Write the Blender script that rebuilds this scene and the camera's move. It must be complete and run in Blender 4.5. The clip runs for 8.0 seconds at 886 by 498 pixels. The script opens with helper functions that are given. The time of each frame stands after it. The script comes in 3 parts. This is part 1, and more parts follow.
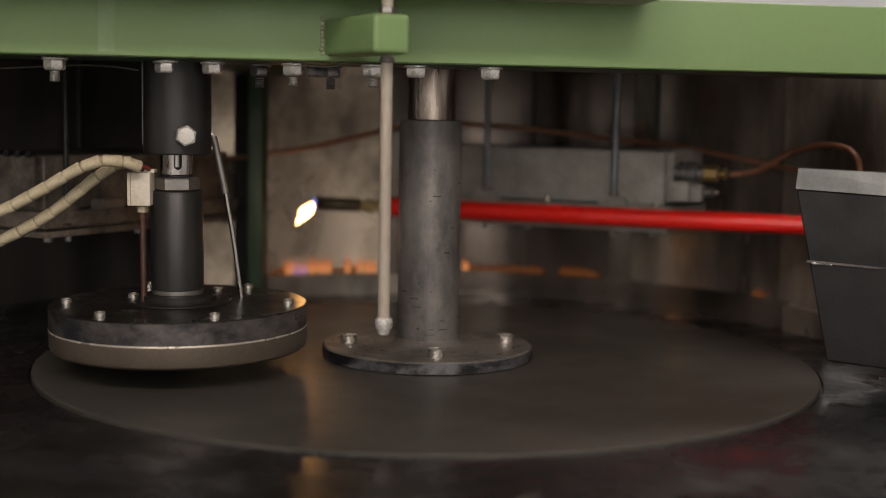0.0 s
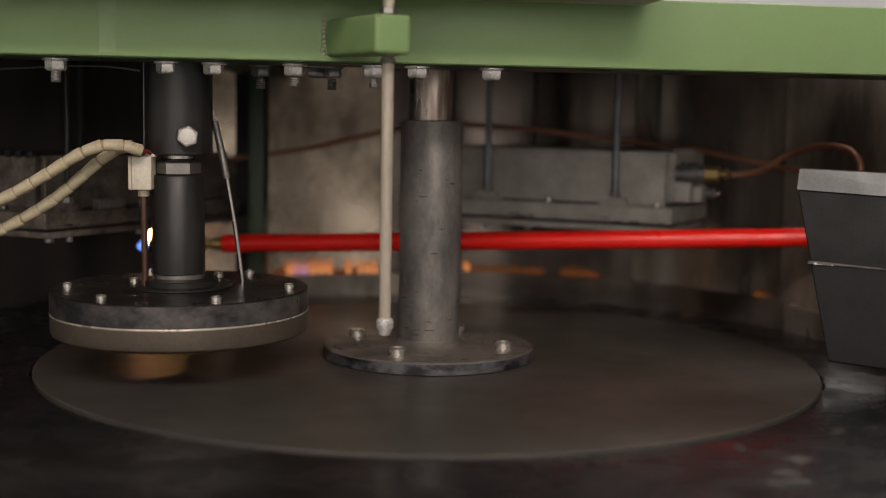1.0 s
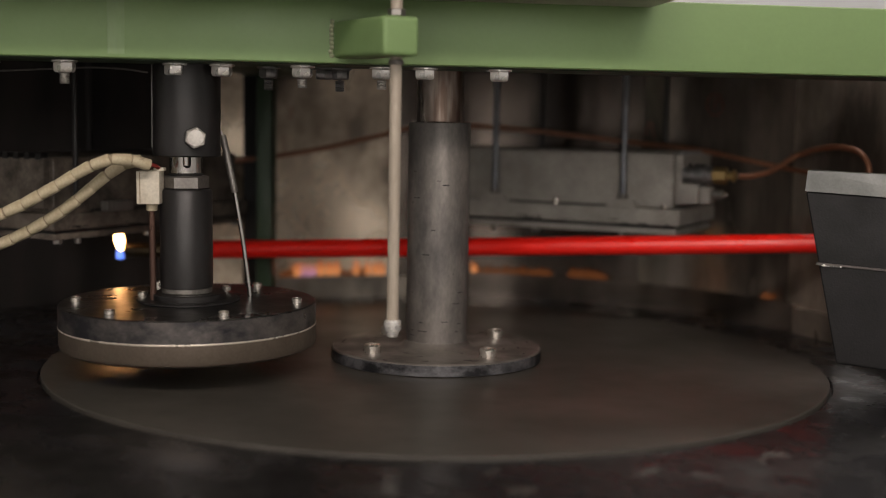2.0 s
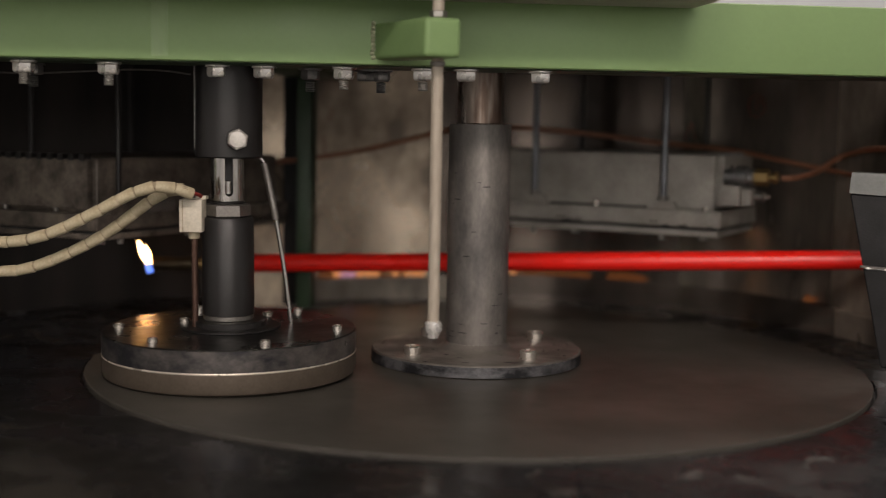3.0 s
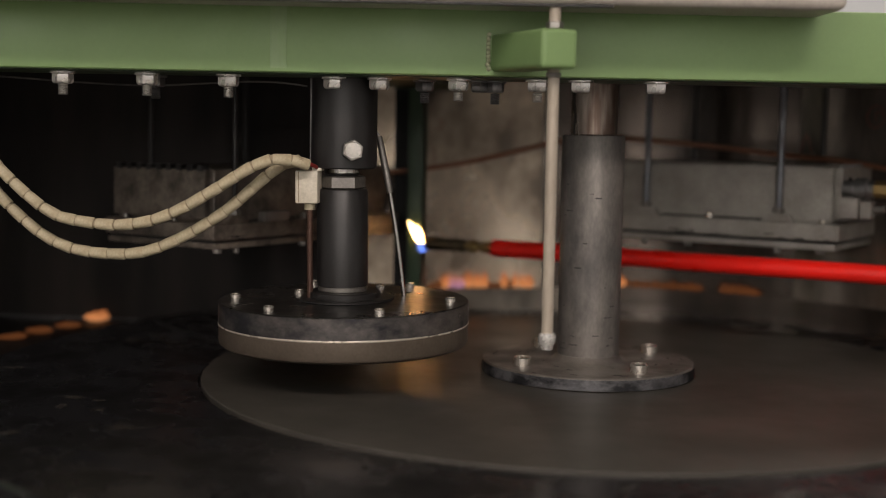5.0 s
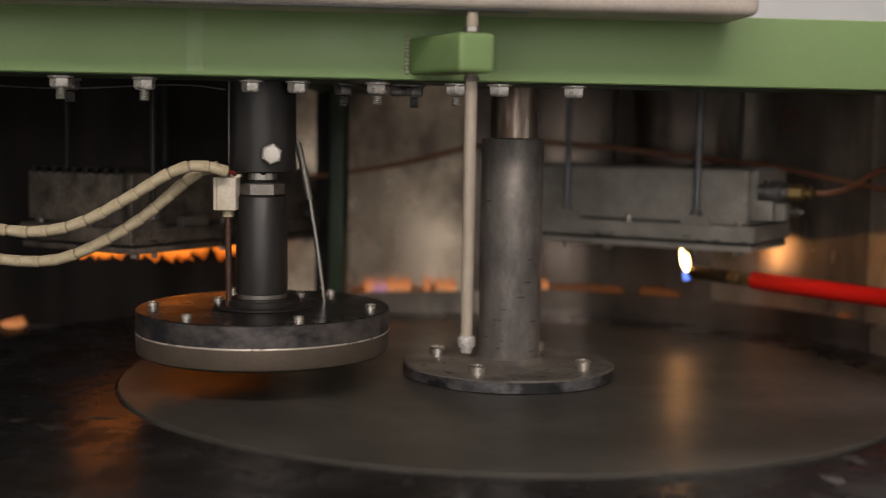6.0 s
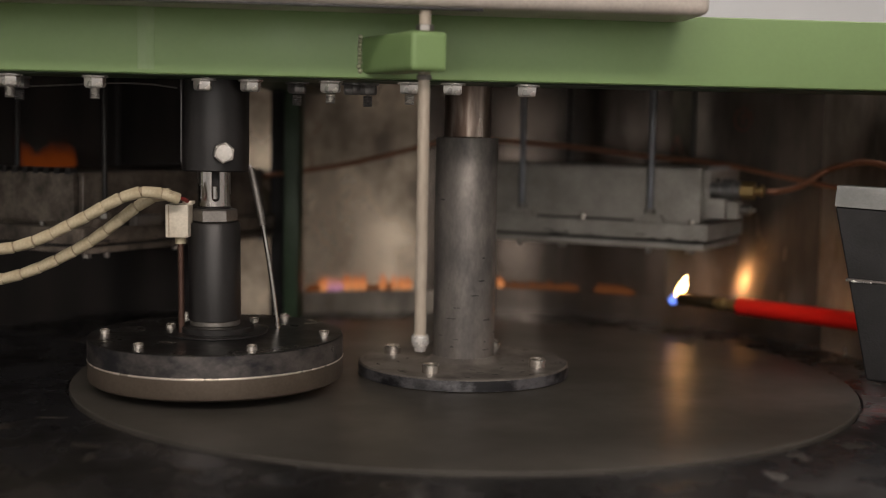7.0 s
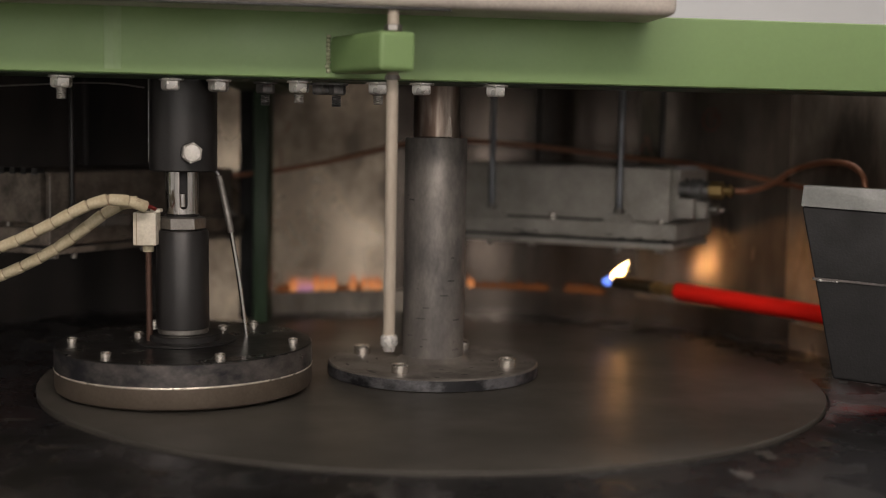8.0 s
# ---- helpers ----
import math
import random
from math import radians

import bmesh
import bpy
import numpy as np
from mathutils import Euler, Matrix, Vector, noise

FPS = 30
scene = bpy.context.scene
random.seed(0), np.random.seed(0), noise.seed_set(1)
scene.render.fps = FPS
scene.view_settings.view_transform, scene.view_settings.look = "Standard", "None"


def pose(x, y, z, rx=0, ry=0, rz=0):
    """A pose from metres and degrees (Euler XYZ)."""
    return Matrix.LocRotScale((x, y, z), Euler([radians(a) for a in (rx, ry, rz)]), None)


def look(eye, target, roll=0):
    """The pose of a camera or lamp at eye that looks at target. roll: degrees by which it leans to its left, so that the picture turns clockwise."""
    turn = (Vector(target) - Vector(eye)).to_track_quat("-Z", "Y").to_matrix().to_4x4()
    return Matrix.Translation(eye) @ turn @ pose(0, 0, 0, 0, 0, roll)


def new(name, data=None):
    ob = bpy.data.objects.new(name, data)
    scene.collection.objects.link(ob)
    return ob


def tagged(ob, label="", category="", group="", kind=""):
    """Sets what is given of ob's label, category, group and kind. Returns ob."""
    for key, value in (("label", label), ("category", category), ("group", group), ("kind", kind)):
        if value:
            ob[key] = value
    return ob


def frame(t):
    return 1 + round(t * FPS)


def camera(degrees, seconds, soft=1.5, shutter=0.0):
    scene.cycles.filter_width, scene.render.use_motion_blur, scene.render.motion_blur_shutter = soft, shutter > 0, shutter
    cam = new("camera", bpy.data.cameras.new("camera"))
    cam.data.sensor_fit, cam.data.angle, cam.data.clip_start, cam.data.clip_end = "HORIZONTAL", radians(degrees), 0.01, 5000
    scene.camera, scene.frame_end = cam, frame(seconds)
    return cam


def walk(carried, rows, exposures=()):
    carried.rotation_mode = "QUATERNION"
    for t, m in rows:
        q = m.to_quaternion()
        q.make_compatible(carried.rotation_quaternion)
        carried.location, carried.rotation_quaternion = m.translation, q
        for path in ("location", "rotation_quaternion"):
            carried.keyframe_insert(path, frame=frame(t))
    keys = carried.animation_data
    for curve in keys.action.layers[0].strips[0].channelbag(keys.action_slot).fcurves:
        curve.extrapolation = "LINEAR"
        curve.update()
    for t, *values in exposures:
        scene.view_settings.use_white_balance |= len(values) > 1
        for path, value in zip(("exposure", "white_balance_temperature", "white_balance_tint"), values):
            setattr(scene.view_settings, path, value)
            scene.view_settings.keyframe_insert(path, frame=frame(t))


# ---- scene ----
# camera: a panning head that stands still before the machine; the lens sits ARM metres ahead of the head's axis
cam = camera(38.7, 8.0, soft=1.0, shutter=0.5)
EYE = (0.0, -1.236, 0.2306)
ROLL = 1.0
PAN = [
    (0, -0.639, -5.748), (0.5, -0.562, -5.723), (1, -0.587, -5.723), (1.2, -0.562, -5.723), (1.8, -0.331, -5.671),
    (2.3, -0.023, -5.646), (2.5, 0.234, -5.633), (3, 1.619, -5.620), (3.5, 3.104, -5.594), (4, 4.737, -5.505),
    (4.2, 5.449, -5.466), (4.75, 6.868, -5.286), (5.3, 6.261, -5.133), (5.5, 5.525, -5.081), (6, 3.130, -4.979),
    (6.5, 1.901, -4.979), (7, 1.029, -5.004), (7.5, 0.208, -5.004), (8, -0.382, -4.979),
]
ARM, REACH, HOME = 0.14, 1.12, -0.382


def swung(yaw, pitch):
    """The pose for a bearing to what stands REACH metres off, as the lens swings round the axis."""
    turn = HOME + (yaw - HOME) * REACH / (REACH + ARM)
    x = EYE[0] - ARM * (math.sin(radians(turn)) - math.sin(radians(HOME)))
    y = EYE[1] + ARM * (math.cos(radians(turn)) - math.cos(radians(HOME)))
    return pose(x, y, EYE[2], 90 + pitch, 0, turn) @ pose(0, 0, 0, 0, 0, ROLL)


walk(cam, [(t, swung(yaw, pitch)) for t, yaw, pitch in PAN])
cam.data.dof.use_dof = True
cam.data.dof.focus_distance = 1.13
cam.data.dof.aperture_fstop = 2.7

# ---- light ----
world = bpy.data.worlds.new("hall_air")
world.use_nodes = True
world.node_tree.nodes["Background"].inputs[0].default_value = (0.9, 0.95, 1.0, 1)
world.node_tree.nodes["Background"].inputs[1].default_value = 0.02
scene.world = world
scene.view_settings.exposure = 0.0


def area(name, m, sx, sy, watts, colour):
    data = bpy.data.lights.new(name, "AREA")
    data.shape, data.size, data.size_y, data.energy, data.color = "RECTANGLE", sx, sy, watts, colour
    ob = new(name, data)
    ob.matrix_world = m
    return ob


# lamps and window are unseen, placed and tuned by how the machine is lit
LAMPS = [(-0.9, -3.3), (0.9, -3.3), (-0.9, 1.2), (0.9, 1.2)]
POWER = [52, 90, 58, 56]
area("assumed_window_light", pose(0.1, -4.33, 1.375, 90), 4.0, 1.85, 26, (1.0, 0.89, 0.84))
for (lx, ly), w in zip(LAMPS, POWER):
    area("tube_light", pose(lx, ly, 2.36), 1.3, 0.6, w, (1.0, 0.85, 0.77))

# ---- materials ----


def material(name, base, rough=0.5, metal=0.0, dark=None, scale=30.0, stretch=(1, 1, 1), bump=0.1, fine=400.0, stain=0.5, gloss_var=0.15, spec=0.5, coat=0.0, brushed=0.0, grained=0.35, span=(0.35, 0.68)):
    """Base colour with stains towards dark, fine grain in colour, gloss and relief."""
    m = bpy.data.materials.new(name)
    m.use_nodes = True
    nt = m.node_tree
    b = nt.nodes["Principled BSDF"]
    link = nt.links.new
    tc = nt.nodes.new("ShaderNodeTexCoord")
    mp = nt.nodes.new("ShaderNodeMapping")
    mp.inputs["Scale"].default_value = stretch
    link(tc.outputs["Object"], mp.inputs[0])
    big = nt.nodes.new("ShaderNodeTexNoise")
    big.inputs["Scale"].default_value, big.inputs["Detail"].default_value, big.inputs["Roughness"].default_value = scale, 5, 0.6
    link(mp.outputs[0], big.inputs[0])
    small = nt.nodes.new("ShaderNodeTexNoise")
    small.inputs["Scale"].default_value, small.inputs["Detail"].default_value = fine, 3
    link(mp.outputs[0], small.inputs[0])
    ramp = nt.nodes.new("ShaderNodeValToRGB")
    ramp.color_ramp.elements[0].position, ramp.color_ramp.elements[1].position = span
    dk = dark or tuple(c * 0.6 for c in base)
    mixed = tuple(c + (d - c) * stain for c, d in zip(base, dk))
    ramp.color_ramp.elements[0].color, ramp.color_ramp.elements[1].color = (*mixed, 1), (*base, 1)
    link(big.outputs[0], ramp.inputs[0])
    grain = nt.nodes.new("ShaderNodeMix")
    grain.data_type, grain.blend_type = "RGBA", "MULTIPLY"
    grain.inputs[0].default_value = grained
    link(ramp.outputs[0], grain.inputs[6])
    gr = nt.nodes.new("ShaderNodeMapRange")
    gr.inputs[1].default_value, gr.inputs[2].default_value, gr.inputs[3].default_value, gr.inputs[4].default_value = 0.3, 0.7, 0.6, 1.1
    link(small.outputs[0], gr.inputs[0])
    link(gr.outputs[0], grain.inputs[7])
    link(grain.outputs[2], b.inputs["Base Color"])
    rr = nt.nodes.new("ShaderNodeMapRange")
    rr.inputs[1].default_value, rr.inputs[2].default_value = 0.3, 0.7
    rr.inputs[3].default_value, rr.inputs[4].default_value = min(1, rough + gloss_var), max(0.03, rough - gloss_var * 0.6)
    link(big.outputs[0], rr.inputs[0])
    link(rr.outputs[0], b.inputs["Roughness"])
    bp = nt.nodes.new("ShaderNodeBump")
    bp.inputs["Strength"].default_value, bp.inputs["Distance"].default_value = bump, 0.001
    link(small.outputs[0], bp.inputs["Height"])
    link(bp.outputs[0], b.inputs["Normal"])
    b.inputs["Metallic"].default_value = metal
    b.inputs["Specular IOR Level"].default_value = spec
    b.inputs["Coat Weight"].default_value = coat
    if brushed:
        tan = nt.nodes.new("ShaderNodeTangent")
        tan.direction_type, tan.axis = "RADIAL", "Z"
        link(tan.outputs[0], b.inputs["Tangent"])
        b.inputs["Anisotropic"].default_value = brushed
        b.inputs["Anisotropic Rotation"].default_value = 0.25
    return m


def glow(name, low, high, strength, top, fade=0.0, thin=0.1):
    """A flame's body: the colour climbs from low to high over top metres; fade: where it thins to nothing; thin: how clear it is at the root."""
    m = bpy.data.materials.new(name)
    m.use_nodes = True
    nt = m.node_tree
    nt.nodes.remove(nt.nodes["Principled BSDF"])
    em = nt.nodes.new("ShaderNodeEmission")
    em.inputs[1].default_value = strength
    tc = nt.nodes.new("ShaderNodeTexCoord")
    sp = nt.nodes.new("ShaderNodeSeparateXYZ")
    mr = nt.nodes.new("ShaderNodeMapRange")
    mr.inputs[2].default_value = top
    ramp = nt.nodes.new("ShaderNodeValToRGB")
    ramp.color_ramp.elements[0].color, ramp.color_ramp.elements[1].color = (*low, 1), (*high, 1)
    nt.links.new(tc.outputs["Object"], sp.inputs[0])
    nt.links.new(sp.outputs[2], mr.inputs[0])
    nt.links.new(mr.outputs[0], ramp.inputs[0])
    nt.links.new(ramp.outputs[0], em.inputs[0])
    if not fade:
        nt.links.new(em.outputs[0], nt.nodes["Material Output"].inputs[0])
        return m
    clear = nt.nodes.new("ShaderNodeBsdfTransparent")
    soft = nt.nodes.new("ShaderNodeMixShader")
    veil = nt.nodes.new("ShaderNodeMapRange")
    veil.inputs[1].default_value, veil.inputs[2].default_value = top * 0.15, top * fade
    veil.inputs[3].default_value, veil.inputs[4].default_value = thin, 0.98
    nt.links.new(sp.outputs[2], veil.inputs[0])
    nt.links.new(veil.outputs[0], soft.inputs[0])
    nt.links.new(em.outputs[0], soft.inputs[1])
    nt.links.new(clear.outputs[0], soft.inputs[2])
    nt.links.new(soft.outputs[0], nt.nodes["Material Output"].inputs[0])
    return m


GREEN = material("green_enamel", (0.172, 0.272, 0.106), 0.4, 0, (0.14, 0.212, 0.083), 9, bump=0.02, fine=250, stain=0.4, spec=0.4, grained=0.08)
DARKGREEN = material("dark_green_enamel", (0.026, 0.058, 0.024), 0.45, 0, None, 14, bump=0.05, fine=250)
BLACKED = material("blackened_steel", (0.019, 0.0175, 0.017), 0.38, 0.25, (0.010, 0.0095, 0.0095), 22, bump=0.03, spec=0.45, gloss_var=0.08)
BURNISHED = material("burnished_steel", (0.1, 0.095, 0.09), 0.27, 0.8, (0.034, 0.032, 0.032), 20, bump=0.06, gloss_var=0.1, span=(0.4, 0.62), stain=1.0)
NUTSTEEL = material("worn_nut_steel", (0.25, 0.235, 0.215), 0.36, 0.8, (0.12, 0.11, 0.1), 50)
SIDESTEEL = material("scaled_rim_steel", (0.14, 0.125, 0.115), 0.36, 0.6, (0.026, 0.026, 0.03), 26, (1, 1, 1.6), bump=0.12, stain=1.0, span=(0.4, 0.64))
GREYSTEEL = material("grey_raw_steel", (0.18, 0.163, 0.147), 0.48, 0.4, (0.07, 0.065, 0.063), 30, (1, 1, 0.45), bump=0.1, stain=1.0, span=(0.34, 0.62), grained=0.45)
FLANGESTEEL = material("brown_grey_flange_steel", (0.2, 0.18, 0.158), 0.46, 0.4, (0.095, 0.084, 0.075), 22, bump=0.15, stain=1.0, span=(0.38, 0.62))
RIMSTEEL = material("chipped_black_rim", (0.14, 0.138, 0.145), 0.4, 0.5, (0.016, 0.016, 0.018), 34, (1, 1, 1.5), bump=0.15, stain=1.0, span=(0.44, 0.62))
FELT = material("sand_coloured_ring", (0.13, 0.105, 0.08), 0.4, 0.5, (0.085, 0.065, 0.05), 20, bump=0.08)
EDGE = material("bright_machined_edge", (0.75, 0.68, 0.58), 0.3, 0.6, None, 60)
BRIGHT = material("bright_zinc", (0.86, 0.84, 0.8), 0.26, 0.6, (0.62, 0.59, 0.54), 90, bump=0.05, grained=0.2)
SCREW = material("stainless_screw", (0.72, 0.67, 0.6), 0.2, 0.9, (0.5, 0.46, 0.41), 60, bump=0.01, grained=0.08)
WORNPIPE = material("rust_streaked_pipe", (0.4, 0.34, 0.29), 0.3, 0.85, (0.13, 0.09, 0.07), 60, (1, 1, 0.12), bump=0.1, stain=1.0, span=(0.4, 0.6))
POLISHED = material("polished_steel", (0.5, 0.48, 0.45), 0.2, 1.0, (0.3, 0.28, 0.26), 60, (1, 1, 0.25), bump=0.08)
DULLBOLT = material("dark_oiled_bolt", (0.36, 0.35, 0.345), 0.33, 0.7, (0.1, 0.1, 0.1), 80, stain=0.8)
PLATEN = material("dark_brown_platen", (0.073, 0.067, 0.0575), 0.36, 0.12, (0.045, 0.041, 0.035), 6, bump=0.1, fine=600, gloss_var=0.1, spec=0.35, stain=0.9)
RING = material("oily_black_steel", (0.019, 0.019, 0.021), 0.24, 0.2, (0.0055, 0.0055, 0.006), 17, bump=0.14, fine=110, gloss_var=0.2, stain=1.0, span=(0.38, 0.64))
WORN = material("rusty_worn_spot", (0.038, 0.032, 0.027), 0.5, 0.2, (0.016, 0.0135, 0.011), 140, stain=1.0)
STAINLESS = material("brushed_stainless", (0.76, 0.63, 0.475), 0.27, 0.65, (0.2, 0.16, 0.125), 7, (1, 1, 0.8), bump=0.1, fine=260, stain=1.0, gloss_var=0.12, brushed=0.85, span=(0.38, 0.6))
# heat tint, plus a darker tone for the dim stretch of wall
HEATED = material("heat_browned_dim_stainless", (0.3, 0.245, 0.205), 0.15, 0.75, (0.07, 0.06, 0.052), 12, (1, 1, 0.2), bump=0.08, fine=260, stain=1.0, gloss_var=0.06, brushed=0.9, span=(0.38, 0.66))
PALEGREEN = material("rubbed_green_enamel", (0.205, 0.295, 0.14), 0.5, 0, (0.17, 0.265, 0.105), 45, (1, 1, 0.3), stain=1.0, grained=0.15)
CLAMPSTEEL = material("worn_bolt_steel", (0.5, 0.475, 0.44), 0.36, 0.85, (0.3, 0.28, 0.25), 70, bump=0.12, stain=0.9)
# paler colour puts the light on the right-hand wall into the sheet
DULLSHEET = material("dull_stained_sheet", (0.5, 0.435, 0.365), 0.3, 0.65, (0.16, 0.138, 0.115), 10, (1, 1, 0.35), bump=0.1, fine=260, stain=1.0, gloss_var=0.1, brushed=0.75, span=(0.36, 0.62))
# paler copy of the browned sheet, for a better lit stretch of wall
LITSHEET = material("lit_stainless", (0.54, 0.46, 0.39), 0.22, 0.65, (0.17, 0.145, 0.12), 11, (1, 1, 0.25), bump=0.08, fine=260, stain=1.0, gloss_var=0.08, brushed=0.9, span=(0.38, 0.64))
# near-black, so the colour carries the shade of the dim interior
DARKWALL = material("dim_interior_sheet", (0.02, 0.014, 0.0115), 0.5, 0.1, (0.006, 0.0045, 0.004), 12, (1, 1, 0.15), bump=0.1, stain=1.0, spec=0.25, span=(0.4, 0.6))
CASTING = material("cast_aluminium", (0.43, 0.405, 0.365), 0.6, 0.3, (0.27, 0.25, 0.222), 22, bump=0.45, fine=300, stain=0.8)
CASTING_DARK = material("dark_brown_casting", (0.18, 0.148, 0.12), 0.55, 0.3, (0.055, 0.045, 0.037), 30, bump=0.5, fine=260, stain=1.0, span=(0.36, 0.62), grained=0.6)
ROD = material("zinc_rod", (0.2, 0.21, 0.23), 0.4, 0.8, None, 60)
COPPER = material("oxidised_copper", (0.29, 0.125, 0.065), 0.4, 0.3, (0.17, 0.07, 0.04), 40)
HEATER = material("browned_heater_steel", (0.1, 0.055, 0.04), 0.32, 0.6, (0.05, 0.03, 0.025), 60, (1, 1, 0.3))
BRASS = material("brass", (0.42, 0.29, 0.12), 0.36, 0.8, (0.22, 0.15, 0.06), 60)
NOZZLE = material("sooty_brass_nozzle", (0.085, 0.06, 0.03), 0.4, 0.7, (0.03, 0.024, 0.018), 80)
RED = material("red_lacquer", (0.92, 0.017, 0.01), 0.3, 0, (0.68, 0.013, 0.008), 12, bump=0.03, stain=0.5, coat=0.3, grained=0.15)
CERAMIC = material("cream_ceramic", (0.5, 0.435, 0.3), 0.65, 0, (0.33, 0.27, 0.165), 70, bump=0.2, stain=0.8)
PORCELAIN = material("white_porcelain", (0.62, 0.57, 0.47), 0.5, 0, (0.46, 0.41, 0.32), 70, bump=0.1, stain=0.7)
THREAD = material("zinc_thread", (0.55, 0.53, 0.5), 0.35, 0.7, (0.3, 0.29, 0.27), 90)
SEAM = material("ceramic_shadow_joint", (0.31, 0.25, 0.165), 0.8, 0)
CREAMROD = material("cream_coated_rod", (0.39, 0.335, 0.27), 0.5, 0, (0.28, 0.24, 0.19), 40, (1, 1, 0.2))
REDWIRE = material("red_wire", (0.25, 0.02, 0.015), 0.5)
BLACKBOX = material("black_powder_coat", (0.014, 0.0135, 0.014), 0.6, 0, (0.01, 0.01, 0.01), 30, bump=0.2, fine=500, spec=0.25)
GREYSHEET = material("grey_sheet_lip", (0.12, 0.126, 0.122), 0.45, 0.4, (0.08, 0.085, 0.08), 30)
CABINET = material("beige_sheet_cabinet", (0.5, 0.45, 0.4), 0.45, 0.2, None, 12)
WHITE = material("white_hall_wall", (0.74, 0.77, 0.79), 0.8, 0, (0.68, 0.71, 0.73), 3, bump=0.05, fine=60)
CONCRETE = material("hall_concrete", (0.3, 0.29, 0.27), 0.7, 0, (0.2, 0.19, 0.18), 2, bump=0.1, fine=60)
PENRED = material("red_marker_ink", (0.3, 0.05, 0.03), 0.5)
WELD = material("weld_bead", (0.4, 0.42, 0.28), 0.4, 0.3)
TUBE = glow("lamp_diffuser", (1, 0.95, 0.88), (1, 0.95, 0.88), 2.0, 1)
FLAME_HOT = glow("flame_yellow", (1.0, 0.42, 0.12), (1.0, 0.55, 0.22), 30, 0.03)
FLAME_BLUE = glow("flame_blue", (0.12, 0.25, 1.0), (0.3, 0.4, 1.0), 1.6, 0.02)
FLAME_LOW = glow("jet_flame_orange", (1.0, 0.4, 0.15), (0.8, 0.2, 0.05), 0.62, 0.02, 1.2)
FLAME_PINK = glow("jet_flame_violet", (0.75, 0.36, 0.6), (1.0, 0.36, 0.14), 0.5, 0.02, 1.2)
FLAME_DIM = glow("jet_flame_dim", (1.0, 0.33, 0.11), (0.6, 0.18, 0.06), 0.11, 0.02, 1.1)
FLAME_REAR = glow("rear_flame", (1.0, 0.2, 0.035), (0.6, 0.1, 0.015), 0.08, 0.04, 0.9, 0.6)
FLAME_SHEET = glow("burner_fire", (1.0, 0.34, 0.04), (1.0, 0.15, 0.01), 1.6, -0.04, 1.0, 0.62)

# ---- mesh tools ----


def part(name, bm, mat, parent=None, label="", smooth=True):
    me = bpy.data.meshes.new(name)
    bm.to_mesh(me)
    bm.free()
    me.materials.append(mat)
    if smooth:
        me.shade_smooth()
        me.set_sharp_from_angle(angle=radians(35))
    ob = new(name, me)
    if parent:
        ob.parent = parent
    if label:
        ob["label"] = label
    return ob


def thing(name, label, category, group="", kind=""):
    return tagged(new(name), label, category, group, kind)


def box(size, at=(0, 0, 0), bevel=0.001, segs=2, turn=None, bm=None):
    own = bmesh.new()
    bmesh.ops.create_cube(own, size=1)
    bmesh.ops.scale(own, vec=size, verts=own.verts)
    if bevel:
        bmesh.ops.bevel(own, geom=own.edges[:], offset=bevel, segments=segs, affect="EDGES", profile=0.6)
    m = Matrix.Translation(at) @ (turn or Matrix())
    bmesh.ops.transform(own, matrix=m, verts=own.verts)
    return merge(bm, own)


def merge(bm, own):
    if bm is None:
        return own
    me = bpy.data.meshes.new("tmp")
    own.to_mesh(me)
    own.free()
    bm.from_mesh(me)
    bpy.data.meshes.remove(me)
    return bm


def lathe(profile, n=48, m=None, bm=None):
    """A closed solid turned round z from (radius, z) pairs; radius 0 at an end closes it."""
    own = bmesh.new()
    rings = []
    for r, z in profile:
        if r < 1e-7:
            rings.append([own.verts.new((0, 0, z))])
        else:
            rings.append([own.verts.new((r * math.cos(2 * math.pi * i / n), r * math.sin(2 * math.pi * i / n), z)) for i in range(n)])
    for a, b in zip(rings, rings[1:]):
        for i in range(n):
            j = (i + 1) % n
            if len(a) == 1 and len(b) == 1:
                continue
            if len(a) == 1:
                own.faces.new((a[0], b[j], b[i]))
            elif len(b) == 1:
                own.faces.new((a[i], a[j], b[0]))
            else:
                own.faces.new((a[i], a[j], b[j], b[i]))
    bmesh.ops.recalc_face_normals(own, faces=own.faces)
    if m is not None:
        bmesh.ops.transform(own, matrix=m, verts=own.verts)
    return merge(bm, own)


def rod(r, z0, z1, n=32, chamfer=0.0008, m=None, bm=None):
    c = min(chamfer, r * 0.4)
    return lathe([(0, z0), (r - c, z0), (r, z0 + c), (r, z1 - c), (r - c, z1), (0, z1)], n, m, bm)


def along(a, b):
    """The pose at a whose z axis points to b, and the distance."""
    a, b = Vector(a), Vector(b)
    return Matrix.Translation(a) @ (b - a).to_track_quat("Z", "Y").to_matrix().to_4x4(), (b - a).length


def smooth_path(points, n=10):
    """Points of a Catmull-Rom curve."""
    pts = [Vector(p) for p in points]
    pts = [2 * pts[0] - pts[1], *pts, 2 * pts[-1] - pts[-2]]
    out = []
    for p0, p1, p2, p3 in zip(pts, pts[1:], pts[2:], pts[3:]):
        for i in range(n):
            t = i / n
            out.append(0.5 * (2 * p1 + (p2 - p0) * t + (2 * p0 - 5 * p1 + 4 * p2 - p3) * t * t + (3 * p1 - p0 - 3 * p2 + p3) * t ** 3))
    out.append(pts[-2])
    return out


def sweep(points, r, n=12, bm=None):
    """A round tube along points."""
    own = bmesh.new()
    rings = []
    side = Vector((0, 1, 0.01))
    for i, p in enumerate(points):
        d = (points[min(i + 1, len(points) - 1)] - points[max(i - 1, 0)]).normalized()
        u = (side - d * side.dot(d)).normalized()
